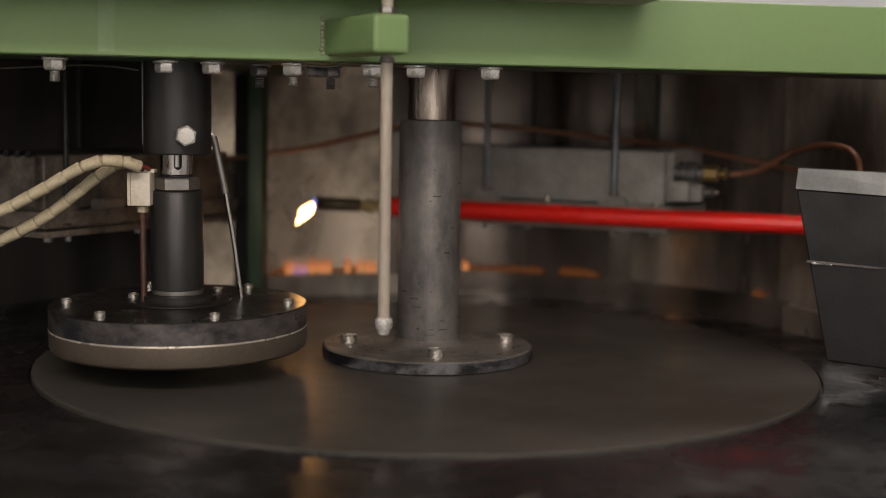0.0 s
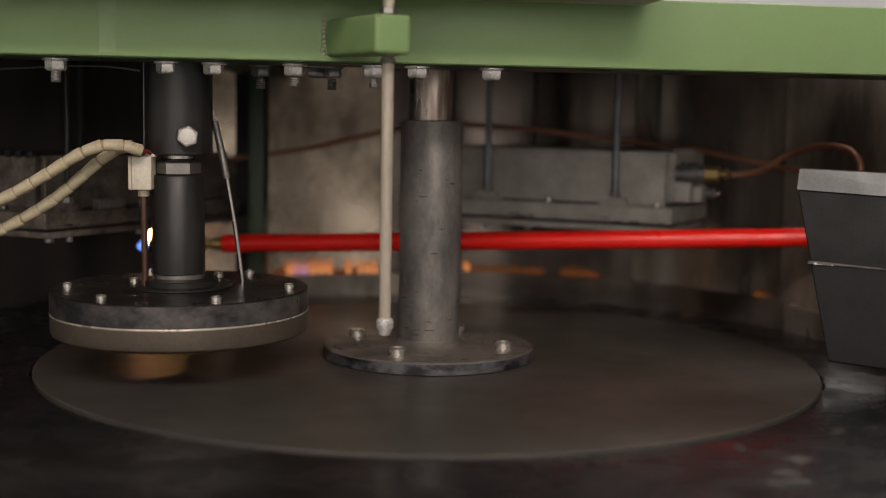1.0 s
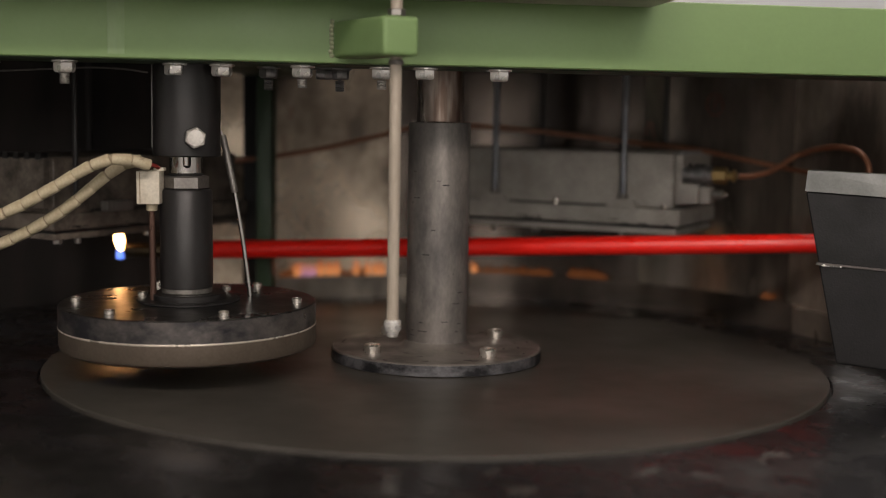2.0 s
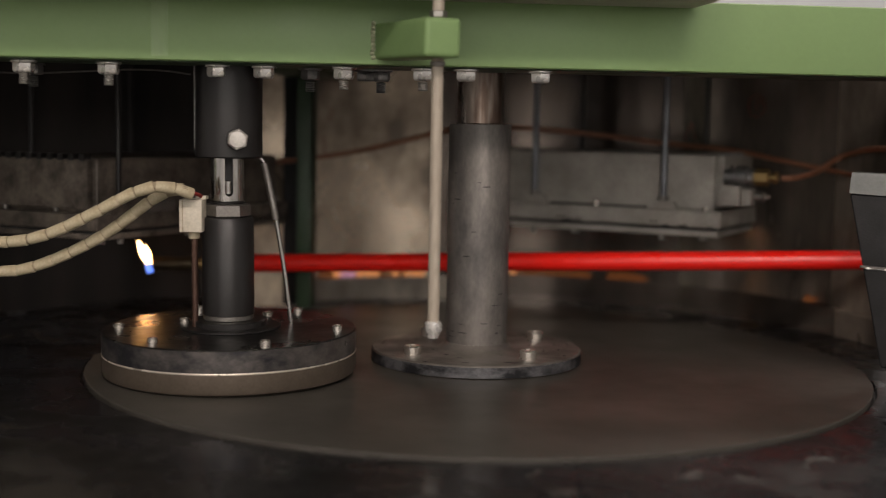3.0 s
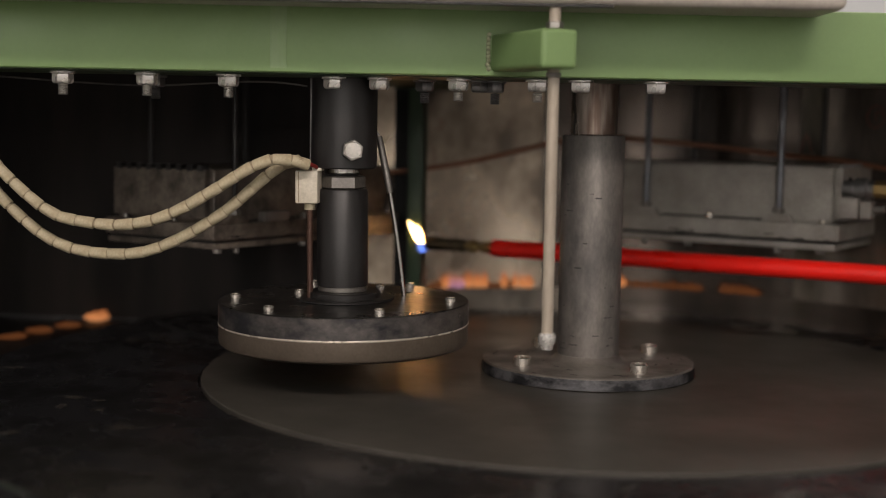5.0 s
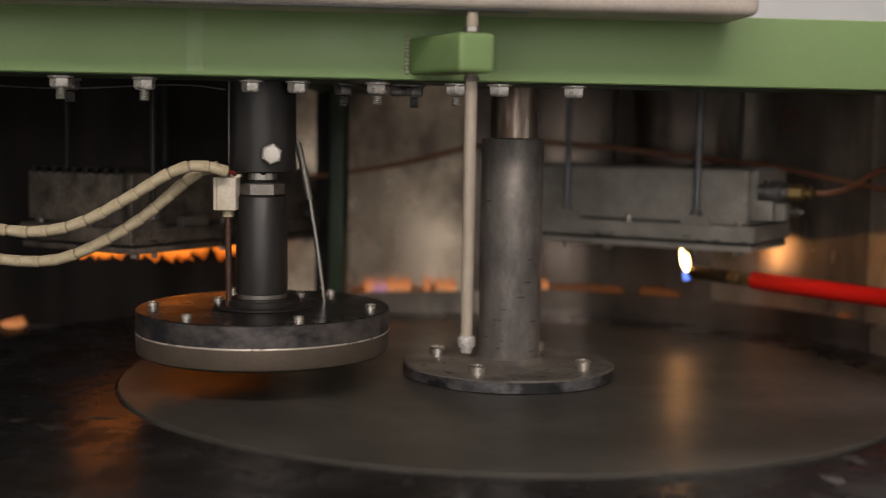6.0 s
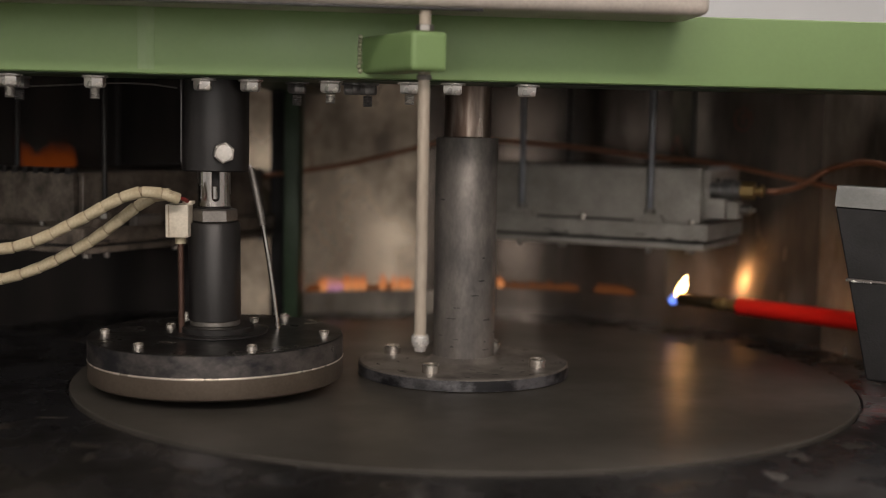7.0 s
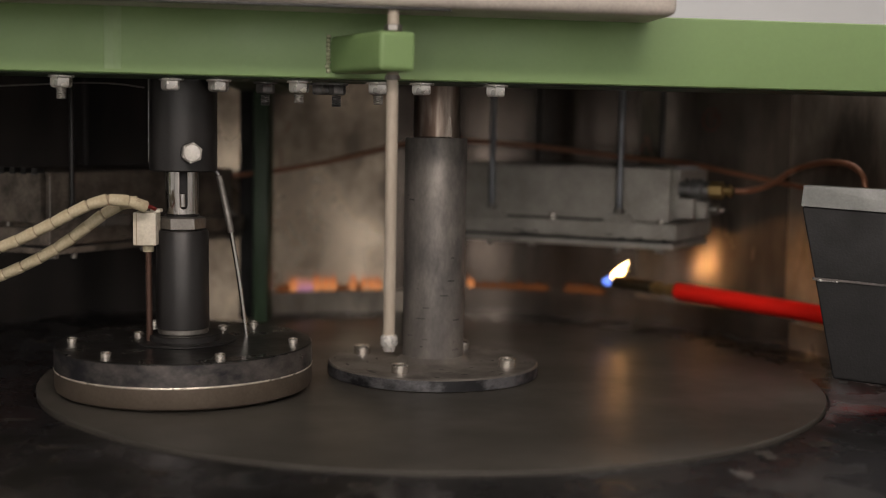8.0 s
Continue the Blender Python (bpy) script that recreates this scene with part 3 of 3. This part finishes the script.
    leads = [bead_chain(h, lead, 0.0051, 0.0165, "heater_lead", "cream ceramic bead-insulated lead") for lead in (lead_a, lead_b)]
    part("wire_end", sweep(smooth_path([(-0.253, -0.127, 0.166), (-0.2485, -0.12, 0.164), (-0.2475, -0.112, 0.1615)]), 0.0018, 8), REDWIRE, h, "dark red wire end")
    return h, leads


def spray_rod():
    s = thing("probe_rod", "cream coated upright rod clamped in the green bracket", "rod")
    s.location = (-0.0362, -0.212, 0)
    part("shaft", rod(0.0048, 0.064, 0.42, 24), CREAMROD, s)
    part("collar", rod(0.0072, 0.316, 0.3215, 6, 0.0006), NUTSTEEL, s)
    part("lower_collar", rod(0.0062, 0.2772, 0.2812, 20, 0.0006), GREYSTEEL, s)
    part("tip", lathe([(0, 0.0565), (0.0045, 0.0565), (0.0054, 0.060), (0.0072, 0.063), (0.0072, 0.0688), (0.006, 0.0702), (0, 0.0702)], 24), BRIGHT, s, "bright metal end fitting")
    return s


# ---- gas burners under the lid ----
def cast_lug(x, mat, parent):
    """A trapezoid lug on the flange that takes a hanger rod."""
    own = bmesh.new()
    wide, narrow, low, high = 0.0185, 0.0135, 0.0288, 0.0385
    quads = [[own.verts.new((x + sx * w, yy, zz)) for sx, w, zz in ((-1, wide, low), (1, wide, low), (1, narrow, high), (-1, narrow, high))] for yy in (-0.0108, 0.0045)]
    own.faces.new(quads[0])
    own.faces.new(quads[1][::-1])
    for k in range(4):
        j = (k + 1) % 4
        own.faces.new((quads[0][k], quads[1][k], quads[1][j], quads[0][j]))
    bmesh.ops.recalc_face_normals(own, faces=own.faces)
    bmesh.ops.bevel(own, geom=own.edges[:], offset=0.0012, segments=2, affect="EDGES")
    return part("lug", own, mat, parent)


def burner(length, width, mat, rods, top=0.2206, supplied=True, rod_mat=ROD):
    """A cast burner body along x from 0, its long face to -y; z = 0 at its lower edge."""
    b = thing("gas_burner", "cast aluminium gas burner hung on steel rods", "burner", "gas burners")
    if not supplied:
        b["label"] = "dark brown cast gas burner hung on rods"
    mid, half = length / 2, width / 2
    part("housing", box((length, width, 0.063), (mid, half, 0.0605), 0.004, 3), mat, b, "sand-textured cast housing")
    fl = part("flange", box((length + 0.024, width + 0.022, 0.019), (mid, half, 0.0196), 0.0025, 3), mat, b, "thick cast flange")
    part("gasket", box((length + 0.012, width + 0.016, 0.0034), (mid, half, 0.0085), 0), BLACKED, b, "dark ragged gasket")
    part("lower_plate", box((length + 0.016, width + 0.02, 0.0068), (mid, half, 0.0034), 0.0015, 2), mat, b)
    rng = random.Random(int(length * 1000))
    for k in range(16):
        x = rng.uniform(0.01, length)
        part("gasket_shred", box((rng.uniform(0.004, 0.014), 0.001, rng.uniform(0.0006, 0.0018)), (x, -0.0112, 0.0125 + rng.uniform(-0.002, 0.003)), 0), BLACKED, fl)
    for x in rods:
        cast_lug(x, mat, b)
        r = part("hanger_rod", rod(0.0037 if supplied else 0.003, 0.0386, top, 16, 0.0005, pose(x, -0.004, 0)), rod_mat, b, "zinc-plated hanger rod")
        part("nut", hexagon(0.012, 0.0386, 0.0445, pose(x, -0.004, 0)), NUTSTEEL, r)
        part("rear_rod", rod(0.003, 0.092, top, 12, 0.0005, pose(x + 0.012, width - 0.012, 0)), BLACKED, b)
        part("under_stud", rod(0.0035, -0.006, 0.0, 14, 0.0005, pose(x, -0.006, 0)), NUTSTEEL, b)
    for x in (0.0, length * 0.45, length * 0.97):
        part("under_bolt", hexagon(0.009, -0.0045, 0.0, pose(x, -0.005, 0)), NUTSTEEL, b)
    gap = (rods[0] + rods[1]) / 2
    part("screw", rod(0.0034, 0.0288, 0.036, 12, 0.0005, pose(gap, -0.006, 0)), SCREW, b)
    part("screw", rod(0.0032, 0.0288, 0.0335, 12, 0.0005, pose(length - 0.008, -0.006, 0)), SCREW, b)
    part("shadow_joint", box((rods[1] - rods[0] - 0.038, 0.0012, 0.0024), (gap, -0.0004, 0.0302), 0), BLACKED, b)
    # the end cover, with its row of fixings along the upper edge
    ex = length if supplied else 0.0
    out = 1 if supplied else -1
    end = part("end_plate", box((0.009, width - 0.008, 0.056), (ex + out * 0.0046, half + 0.002, 0.0625), 0.0015), mat, b)
    for k in range(9):
        y = 0.014 + k * (width - 0.026) / 8
        if supplied:
            part("end_screw", rod(0.0026, 0.0905, 0.0945, 10, 0.0005, pose(ex + 0.0045, y, 0)), DULLBOLT, end)
        else:
            part("toothed_clip", box((0.012, 0.0085, 0.0075), (ex - 0.004, y, 0.0925), 0.001), BLACKED, end)
    if not supplied:
        # thin bright strip stands in for the highlight along the near corner
        part("corner_highlight", box((0.0012, 0.0012, 0.05), (-0.0002, -0.0002, 0.062), 0.0003, 1), NUTSTEEL, b, "bright strip drawing the highlight on the corner")
        for x, y in ((-0.004, 0.06), (-0.006, 0.14), (0.08, -0.006), (0.15, -0.006), (0.325, -0.006)):
            part("flange_screw", rod(0.0032, 0.0292, 0.036, 12, 0.0005, pose(x, y, 0)), NUTSTEEL, fl)
        part("side_bracket", box((0.045, 0.012, 0.012), (0.09, -0.011, 0.0345), 0.002), GREYSTEEL, b, "bare grey side bracket")
        return b
    part("port", rod(0.0062, 0, 0.0014, 18, 0.0003, pose(length + 0.0092, 0.03, 0.074, 0, 90, 0)), BLACKBOX, end, "dark round port")
    v = part("valve_body", box((0.021, 0.026, 0.0225), (length + 0.02, 0.004, 0.0475), 0.002), mat, b, "pale cast valve block")
    part("valve_cap", box((0.0125, 0.02, 0.019), (length + 0.0372, 0.006, 0.046), 0.002), mat, v)
    part("valve_plug", rod(0.006, 0, 0.011, 14, 0.0008, pose(length + 0.0436, 0.008, 0.047, 0, 90, 0)), NUTSTEEL, v)
    part("valve_screw", rod(0.003, 0, 0.006, 12, 0.0005, pose(length + 0.0546, 0.008, 0.047, 0, 90, 0)), SCREW, v)
    inlet = part("inlet", lathe([(0, 0), (0.0085, 0), (0.0085, 0.012), (0.0122, 0.0135), (0.0122, 0.026), (0.0094, 0.0275), (0.0094, 0.0335), (0, 0.0335)], 22, pose(length + 0.0095, 0.008, 0.0685, 0, 90, 0)), DULLBOLT, b, "dark stepped gas inlet")
    part("fitting", hexagon(0.0165, 0.0, 0.016, pose(length + 0.0431, 0.008, 0.0685, 0, 90, 0)), BRASS, inlet, "brass gas fitting")
    part("olive", rod(0.0045, 0, 0.010, 16, 0.0005, pose(length + 0.0592, 0.008, 0.0685, 0, 90, 0)), BRASS, inlet)
    part("olive_nut", rod(0.007, 0, 0.0035, 16, 0.0005, pose(length + 0.0645, 0.008, 0.0685, 0, 90, 0)), BRASS, inlet)
    return b


LEFT_BURNER = pose(-0.3863, 0.03, 0.108, 0, 0, 62)


def gas_pipes():
    p = thing("gas_pipe", "thin oxidised copper gas pipe behind the column", "pipe")
    run = [(-0.285, 0.3, 0.178), (-0.22, 0.315, 0.185), (-0.15, 0.33, 0.1965), (-0.09, 0.33, 0.211), (-0.042, 0.33, 0.2235), (0.0, 0.335, 0.229), (0.04, 0.335, 0.229), (0.13, 0.335, 0.223), (0.23, 0.32, 0.2125), (0.3, 0.27, 0.2065), (0.345, 0.225, 0.197), (0.4, 0.185, 0.186), (0.4342, 0.0865, 0.1781), (0.4389, -0.0662, 0.1668)]
    part("run", sweep(smooth_path(run), 0.003, 12), COPPER, p)
    q = thing("gas_pipe", "looped oxidised copper pipe from a brass fitting", "pipe")
    loop = [(0.331, 0.157, 0.179), (0.345, 0.157, 0.1795), (0.373, 0.172, 0.186), (0.405, 0.188, 0.203), (0.4242, 0.1367, 0.2127), (0.4362, 0.0912, 0.2105), (0.4415, 0.0684, 0.1998), (0.4432, 0.0627, 0.1826), (0.4422, 0.057, 0.1574)]
    part("loop", sweep(smooth_path(loop), 0.0034, 12), COPPER, q)


def hopper():
    h = thing("hopper", "black powder-coated sheet hopper with a bare grey lip", "hopper")
    own = bmesh.new()
    front = [(0.3305, -0.1, 0.176), (0.3655, -0.1, 0.0185), (0.47, -0.118, 0.0085), (0.47, -0.118, 0.168)]
    lo = [own.verts.new(v) for v in front]
    hi = [own.verts.new((x + (0.016 if x < 0.4 else 0), y + 0.035, z)) for x, y, z in front]
    own.faces.new(lo)
    own.faces.new(hi[::-1])
    for k in range(4):
        j = (k + 1) % 4
        own.faces.new((lo[k], hi[k], hi[j], lo[j]))
    bmesh.ops.recalc_face_normals(own, faces=own.faces)
    bmesh.ops.bevel(own, geom=own.edges[:], offset=0.003, segments=3, affect="EDGES", profile=0.6)
    part("body", own, BLACKBOX, h, "black tapering sheet body")
    own = bmesh.new()
    lip = [(0.3335, -0.094, 0.1945), (0.3298, -0.1015, 0.1762), (0.47, -0.1195, 0.1682), (0.47, -0.112, 0.190)]
    lo = [own.verts.new(v) for v in lip]
    hi = [own.verts.new((x + (0.014 if x < 0.4 else 0), y + 0.03, z)) for x, y, z in lip]
    own.faces.new(lo)
    own.faces.new(hi[::-1])
    for k in range(4):
        j = (k + 1) % 4
        own.faces.new((lo[k], hi[k], hi[j], lo[j]))
    bmesh.ops.recalc_face_normals(own, faces=own.faces)
    part("lip", own, GREYSHEET, h, "bare grey folded lip")
    m, ln = along((0.3425, -0.1012, 0.1108), (0.47, -0.1192, 0.1015))
    seam = part("seam", box((0.0022, 0.0022, ln), m @ Vector((0, 0, ln / 2)), 0.0005, 1, m.to_3x3().to_4x4()), SIDESTEEL, h)
    rng = random.Random(8)
    for k in range(11):
        own = bmesh.new()
        bmesh.ops.create_icosphere(own, subdivisions=1, radius=rng.uniform(0.0008, 0.0018))
        w = part("weld_bead", own, BRIGHT, seam)
        w.location = m @ Vector((rng.uniform(-0.0006, 0.0012), -0.001, 0.001 + k * 0.0021))
    part("hanger", box((0.02, 0.012, 0.11), (0.448, -0.071, 0.225), 0.001), BLACKBOX, h)
    return h


# ---- torch and flames ----
def torch():
    """Nozzle end at the origin, the tube back along +z."""
    t = thing("gas_torch", "long red lacquered gas torch with a sooty brass nozzle", "torch")
    part("nozzle", lathe([(0, 0.004), (0.0058, 0.004), (0.0062, 0.0), (0.0078, 0.0), (0.0078, 0.05), (0.0068, 0.052), (0, 0.052)], 28), NOZZLE, t, "sooty burner nozzle")
    part("brass_nut", lathe([(0, 0.0521), (0.0052, 0.0521), (0.0052, 0.056), (0.0076, 0.058), (0.0076, 0.066), (0.005, 0.068), (0.005, 0.073), (0.0072, 0.075), (0.0072, 0.084), (0.005, 0.086), (0, 0.086)], 24), BRASS, t, "stepped brass coupling")
    part("tube", lathe([(0, 0.0861), (0.0096, 0.0861), (0.0104, 0.0875), (0.0104, 1.5), (0, 1.5)], 32), RED, t, "red lacquered tube")
    return t


def flame_body(w, hgt, seed, lean=0.0):
    own = bmesh.new()
    prof = [(0, 0), (0.55, 0.06), (0.9, 0.2), (1.0, 0.36), (0.82, 0.55), (0.5, 0.74), (0.22, 0.9), (0, 1)]
    own = lathe([(r * w, z * hgt) for r, z in prof], 20)
    for v in own.verts:
        k = v.co.z / hgt
        v.co.x += 0.35 * w * noise.noise(Vector((seed, 0, k * 3))) * k * 2 + lean * hgt * k * k
        v.co.y += 0.35 * w * noise.noise(Vector((0, seed, k * 3))) * k * 2
    return own


def torch_flame():
    f = thing("torch_flame", "small white-yellow gas flame with a blue foot", "flame")
    part("yellow_tongue", flame_body(0.0043, 0.031, 3.3, 0.15), FLAME_HOT, f, "white-yellow flame")
    side = part("side_tongue", flame_body(0.003, 0.02, 7.1, 0.2), FLAME_HOT, f, "white-yellow flame")
    side.matrix_local = pose(0.001, 0.001, 0.003, 0, 16, 0)
    foot = part("blue_foot", flame_body(0.006, 0.014, 1.2), FLAME_BLUE, f, "blue flame foot")
    foot.location = (-0.004, 0, -0.009)
    return f


def wall_jets():
    rng = random.Random(11)
    for x, y, hgt, mat in ((-0.655, 0.393, 0.015, FLAME_LOW), (-0.672, 0.335, 0.006, FLAME_DIM), (-0.688, 0.285, 0.007, FLAME_DIM), (-0.70, 0.235, 0.006, FLAME_DIM)):
        low = thing("jet_flame", "low orange gas flame on the deck", "flame", "wall jets")
        part("tongue", flame_body(0.017, hgt, 9.4 + x * 50, 0.6), mat, low)
        low.location = (x, y, -0.0285)
    # angles round the drum where the jets burn, with their strength
    for first, last, strong in ((99.5, 105.0, 1), (105.9, 108.8, 1), (109.7, 113.0, 1), (113.8, 117.0, 1), (83.0, 84.8, 1), (71.6, 82.5, 0), (62, 67.7, 0), (31.8, 33, 0), (125.4, 127.3, 1)):
        a = first
        while a < last:
            f = thing("jet_flame", "small orange gas flame at the foot of the wall", "flame", "wall jets")
            pink = 110 < a < 113
            faint = not strong or rng.random() < 0.25
            hgt = rng.uniform(0.008, 0.014) if faint else rng.uniform(0.014, 0.026)
            part("tongue", flame_body(rng.uniform(0.0035, 0.0065) if strong else rng.uniform(0.006, 0.01), hgt, a * 1.7), FLAME_PINK if pink else FLAME_DIM if faint else FLAME_LOW, f)
            f.location = (0.460 * math.cos(radians(a)), 0.460 * math.sin(radians(a)), 0.0262 if a > 90 else 0.0312)
            a += rng.uniform(0.8, 1.5) if strong else rng.uniform(1.0, 1.6)


def rear_fire():
    f = thing("burner_fire", "dull orange fire licking up behind the burner", "flame")
    rng = random.Random(8)
    for k in range(12):
        t = part("tongue", flame_body(rng.uniform(0.006, 0.014), rng.uniform(0.02, 0.045), k * 1.3, rng.uniform(-0.5, 0.1)), FLAME_REAR, f)
        t.location = (-0.02 + k * 0.005 + rng.uniform(-0.002, 0.002), rng.uniform(-0.008, 0.008), 0)
    return f


def burner_fire():
    """Ragged fire hanging under the burner mouth, along its length and round its near end."""
    f = thing("burner_fire", "ragged orange fire under the burner mouth", "flame")
    rng = random.Random(5)
    spots = [(0.045 + 0.2 * rng.random() ** 0.8, rng.uniform(0.03, 0.12)) for k in range(60)] + [(rng.uniform(0.03, 0.06), rng.uniform(0.05, 0.125)) for k in range(22)]
    for k, (x, y) in enumerate(spots):
        own = flame_body(rng.uniform(0.006, 0.013), rng.uniform(0.02, 0.032) * (0.8 + 2.6 * x), k * 2.1, rng.uniform(-0.4, 0.4))
        bmesh.ops.scale(own, vec=(1.4, 1.2, -1), verts=own.verts)
        bmesh.ops.recalc_face_normals(own, faces=own.faces)
        part("tongue", own, FLAME_SHEET, f).location = (x, y, 0)
    return f


machine_base()
table = turntable()
machine_frame()
cabinet()
slack_wire()
guide_block()
head, leads = press_head()
spray_rod()
right_burner = burner(0.30, 0.12, CASTING, (0.08, 0.242))
right_burner.matrix_world = pose(-0.001, 0.3249, 0.1104, 0, 0, -28)
left_burner = burner(0.333, 0.16, CASTING_DARK, (0.03, 0.2), 0.2475, False, BLACKED)
left_burner.matrix_world = LEFT_BURNER @ Matrix.Diagonal((0.9, 0.9, 0.9, 1))
gas_pipes()
hopper()
red_torch = torch()
flame = torch_flame()
wall_jets()
fire = burner_fire()
back_fire = rear_fire()

# ---- what moves ----
TORCH = [
    (0, (-0.130, 0.215, 0.135), (0.403, 0.130, 0.126)),
    (0.1, (-0.154, 0.215, 0.161), (0.399, 0.130, 0.140)),
    (0.2, (-0.179, 0.215, 0.163), (0.394, 0.130, 0.139)),
    (0.3, (-0.177, 0.215, 0.133), (0.396, 0.130, 0.128)),
    (0.4, (-0.186, 0.215, 0.098), (0.407, 0.130, 0.108)),
    (0.5, (-0.184, 0.215, 0.090), (0.408, 0.130, 0.103)),
    (0.6, (-0.204, 0.215, 0.082), (0.407, 0.130, 0.098)),
    (0.7, (-0.229, 0.215, 0.080), (0.408, 0.130, 0.097)),
    (0.8, (-0.263, 0.215, 0.071), (0.412, 0.130, 0.098)),
    (0.9, (-0.301, 0.215, 0.082), (0.412, 0.130, 0.105)),
    (1, (-0.323, 0.215, 0.085), (0.410, 0.130, 0.113)),
    (1.2, (-0.329, 0.215, 0.085), (0.410, 0.130, 0.113)),
    (1.8, (-0.350, 0.215, 0.081), (0.411, 0.130, 0.110)),
    (2.3, (-0.371, 0.215, 0.073), (0.411, 0.130, 0.103)),
    (2.5, (-0.372, 0.215, 0.067), (0.411, 0.130, 0.098)),
    (3, (-0.376, 0.215, 0.064), (0.407, 0.130, 0.093)),
    (3.5, (-0.376, 0.215, 0.069), (0.401, 0.130, 0.093)),
    (4, (-0.383, 0.215, 0.084), (0.359, 0.130, 0.089)),
    (4.2, (-0.375, 0.215, 0.088), (0.341, 0.130, 0.086)),
    (4.75, (-0.264, 0.254, 0.091), (0.305, 0.130, 0.086)),
    (5.1, (-0.168, 0.279, 0.101), (0.315, 0.130, 0.091)),
    (5.3, (-0.098, 0.293, 0.102), (0.320, 0.130, 0.092)),
    (5.4, (-0.044, 0.300, 0.096), (0.330, 0.130, 0.089)),
    (5.5, (0.001, 0.300, 0.088), (0.339, 0.130, 0.084)),
    (5.6, (0.048, 0.300, 0.086), (0.352, 0.130, 0.082)),
    (5.7, (0.113, 0.300, 0.082), (0.364, 0.130, 0.082)),
    (5.8, (0.142, 0.300, 0.087), (0.376, 0.130, 0.081)),
    (5.9, (0.203, 0.300, 0.088), (0.388, 0.130, 0.080)),
    (6, (0.221, 0.300, 0.075), (0.401, 0.130, 0.069)),
    (6.2, (0.236, 0.300, 0.070), (0.415, 0.130, 0.057)),
    (6.5, (0.257, 0.300, 0.054), (0.420, 0.130, 0.054)),
    (6.6, (0.262, 0.300, 0.048), (0.425, 0.130, 0.048)),
    (7, (0.264, 0.300, 0.041), (0.422, 0.130, 0.041)),
    (7.2, (0.259, 0.300, 0.048), (0.421, 0.130, 0.048)),
    (7.4, (0.265, 0.300, 0.050), (0.421, 0.130, 0.048)),
    (7.5, (0.255, 0.300, 0.067), (0.418, 0.130, 0.057)),
    (7.7, (0.248, 0.300, 0.063), (0.412, 0.130, 0.057)),
    (8, (0.221, 0.300, 0.061), (0.422, 0.130, 0.047)),
]
HEAD = [(0, 0.021), (0.25, 0.027), (0.5, 0.032), (0.75, 0.0347), (1, 0.0357), (1.2, 0.0357), (1.8, 0.028), (2.3, 0.0165), (2.5, 0.0095), (2.75, 0.0028), (3, 0), (3.25, 0.0004), (3.5, 0.002), (4, 0.0077), (4.2, 0.012), (4.75, 0.028), (5.3, 0.0385), (5.5, 0.0376), (6, 0.0325), (6.5, 0.0224), (7, 0.0075), (7.5, 0.004), (8, 0.0008)]
TURN = [(0, 6), (0.6, 5), (0.8, -7), (1, -22), (1.2, -37), (1.45, -49), (1.7, -51), (2.3, -51), (4.2, -51), (4.9, -51.5), (5.1, -57), (5.3, -71), (5.5, -88), (5.6, -95), (5.8, -106), (6, -112), (6.2, -113), (8, -113)]
LEANS = [(0, -150), (0.1, -160), (0.2, 15), (0.3, 20), (0.4, 15), (0.6, 30), (0.8, 60), (1, 20), (1.2, -10), (1.8, -25), (2.3, -40), (2.5, -60), (3, -40), (3.5, -50), (4, -60), (4.2, -40), (4.75, -30), (5.1, -50), (5.3, -55), (5.5, -60), (5.7, -60), (5.9, -55), (6, -30), (6.2, -5), (6.5, -5), (7, 12), (7.2, 8), (7.4, 10), (7.5, 25), (7.7, 40), (8, 30)]
FIRE = [(0, 0.06), (4.9, 0.06), (5.25, 0.026), (5.5, 0.024), (5.75, 0.015), (5.9, -0.003), (6.0, 0.013), (6.1, 0.03), (6.25, 0.06), (8, 0.06)]

REAR = [(0, 0.125), (6.3, 0.125), (6.6, 0.195), (6.8, 0.172), (7.0, 0.184), (7.3, 0.14), (7.5, 0.2), (7.7, 0.168), (8, 0.128)]


def between(rows, t):
    for (t0, a), (t1, b) in zip(rows, rows[1:]):
        if t <= t1:
            return a + (b - a) * (t - t0) / (t1 - t0)
    return rows[-1][1]


def motions():
    hang = pose(DX, DY, 0, 0.7, -0.4, 0) @ pose(-DX, -DY, 0)
    walk(head, [(t, pose(0, 0, z + 0.0016) @ hang) for t, z in HEAD])
    for lead in leads:
        at = tuple(lead.location)
        walk(lead, [(t, pose(*at, 0, 4.4 * (0.0386 - z) / 0.0386, 0)) for t, z in HEAD])
    walk(table, [(t, pose(0, 0, 0, 0, 0, a)) for t, a in TURN])
    rows, flames = [], []
    for t, tip, back in TORCH:
        tip, back = Vector(tip), Vector(back)
        rows.append((t, look(tip, tip * 2 - back)))
        ahead = (tip - back).normalized() * 0.004
        flames.append((t, Matrix.Translation(tip + ahead) @ pose(0, 0, 0, 0, between(LEANS, t), 0)))
    walk(red_torch, rows)
    walk(flame, flames)
    walk(fire, [(t, Matrix.Translation((0, 0, z)) @ LEFT_BURNER) for t, z in FIRE])
    walk(back_fire, [(t, pose(-0.522, 0.315, z)) for t, z in REAR])


motions()
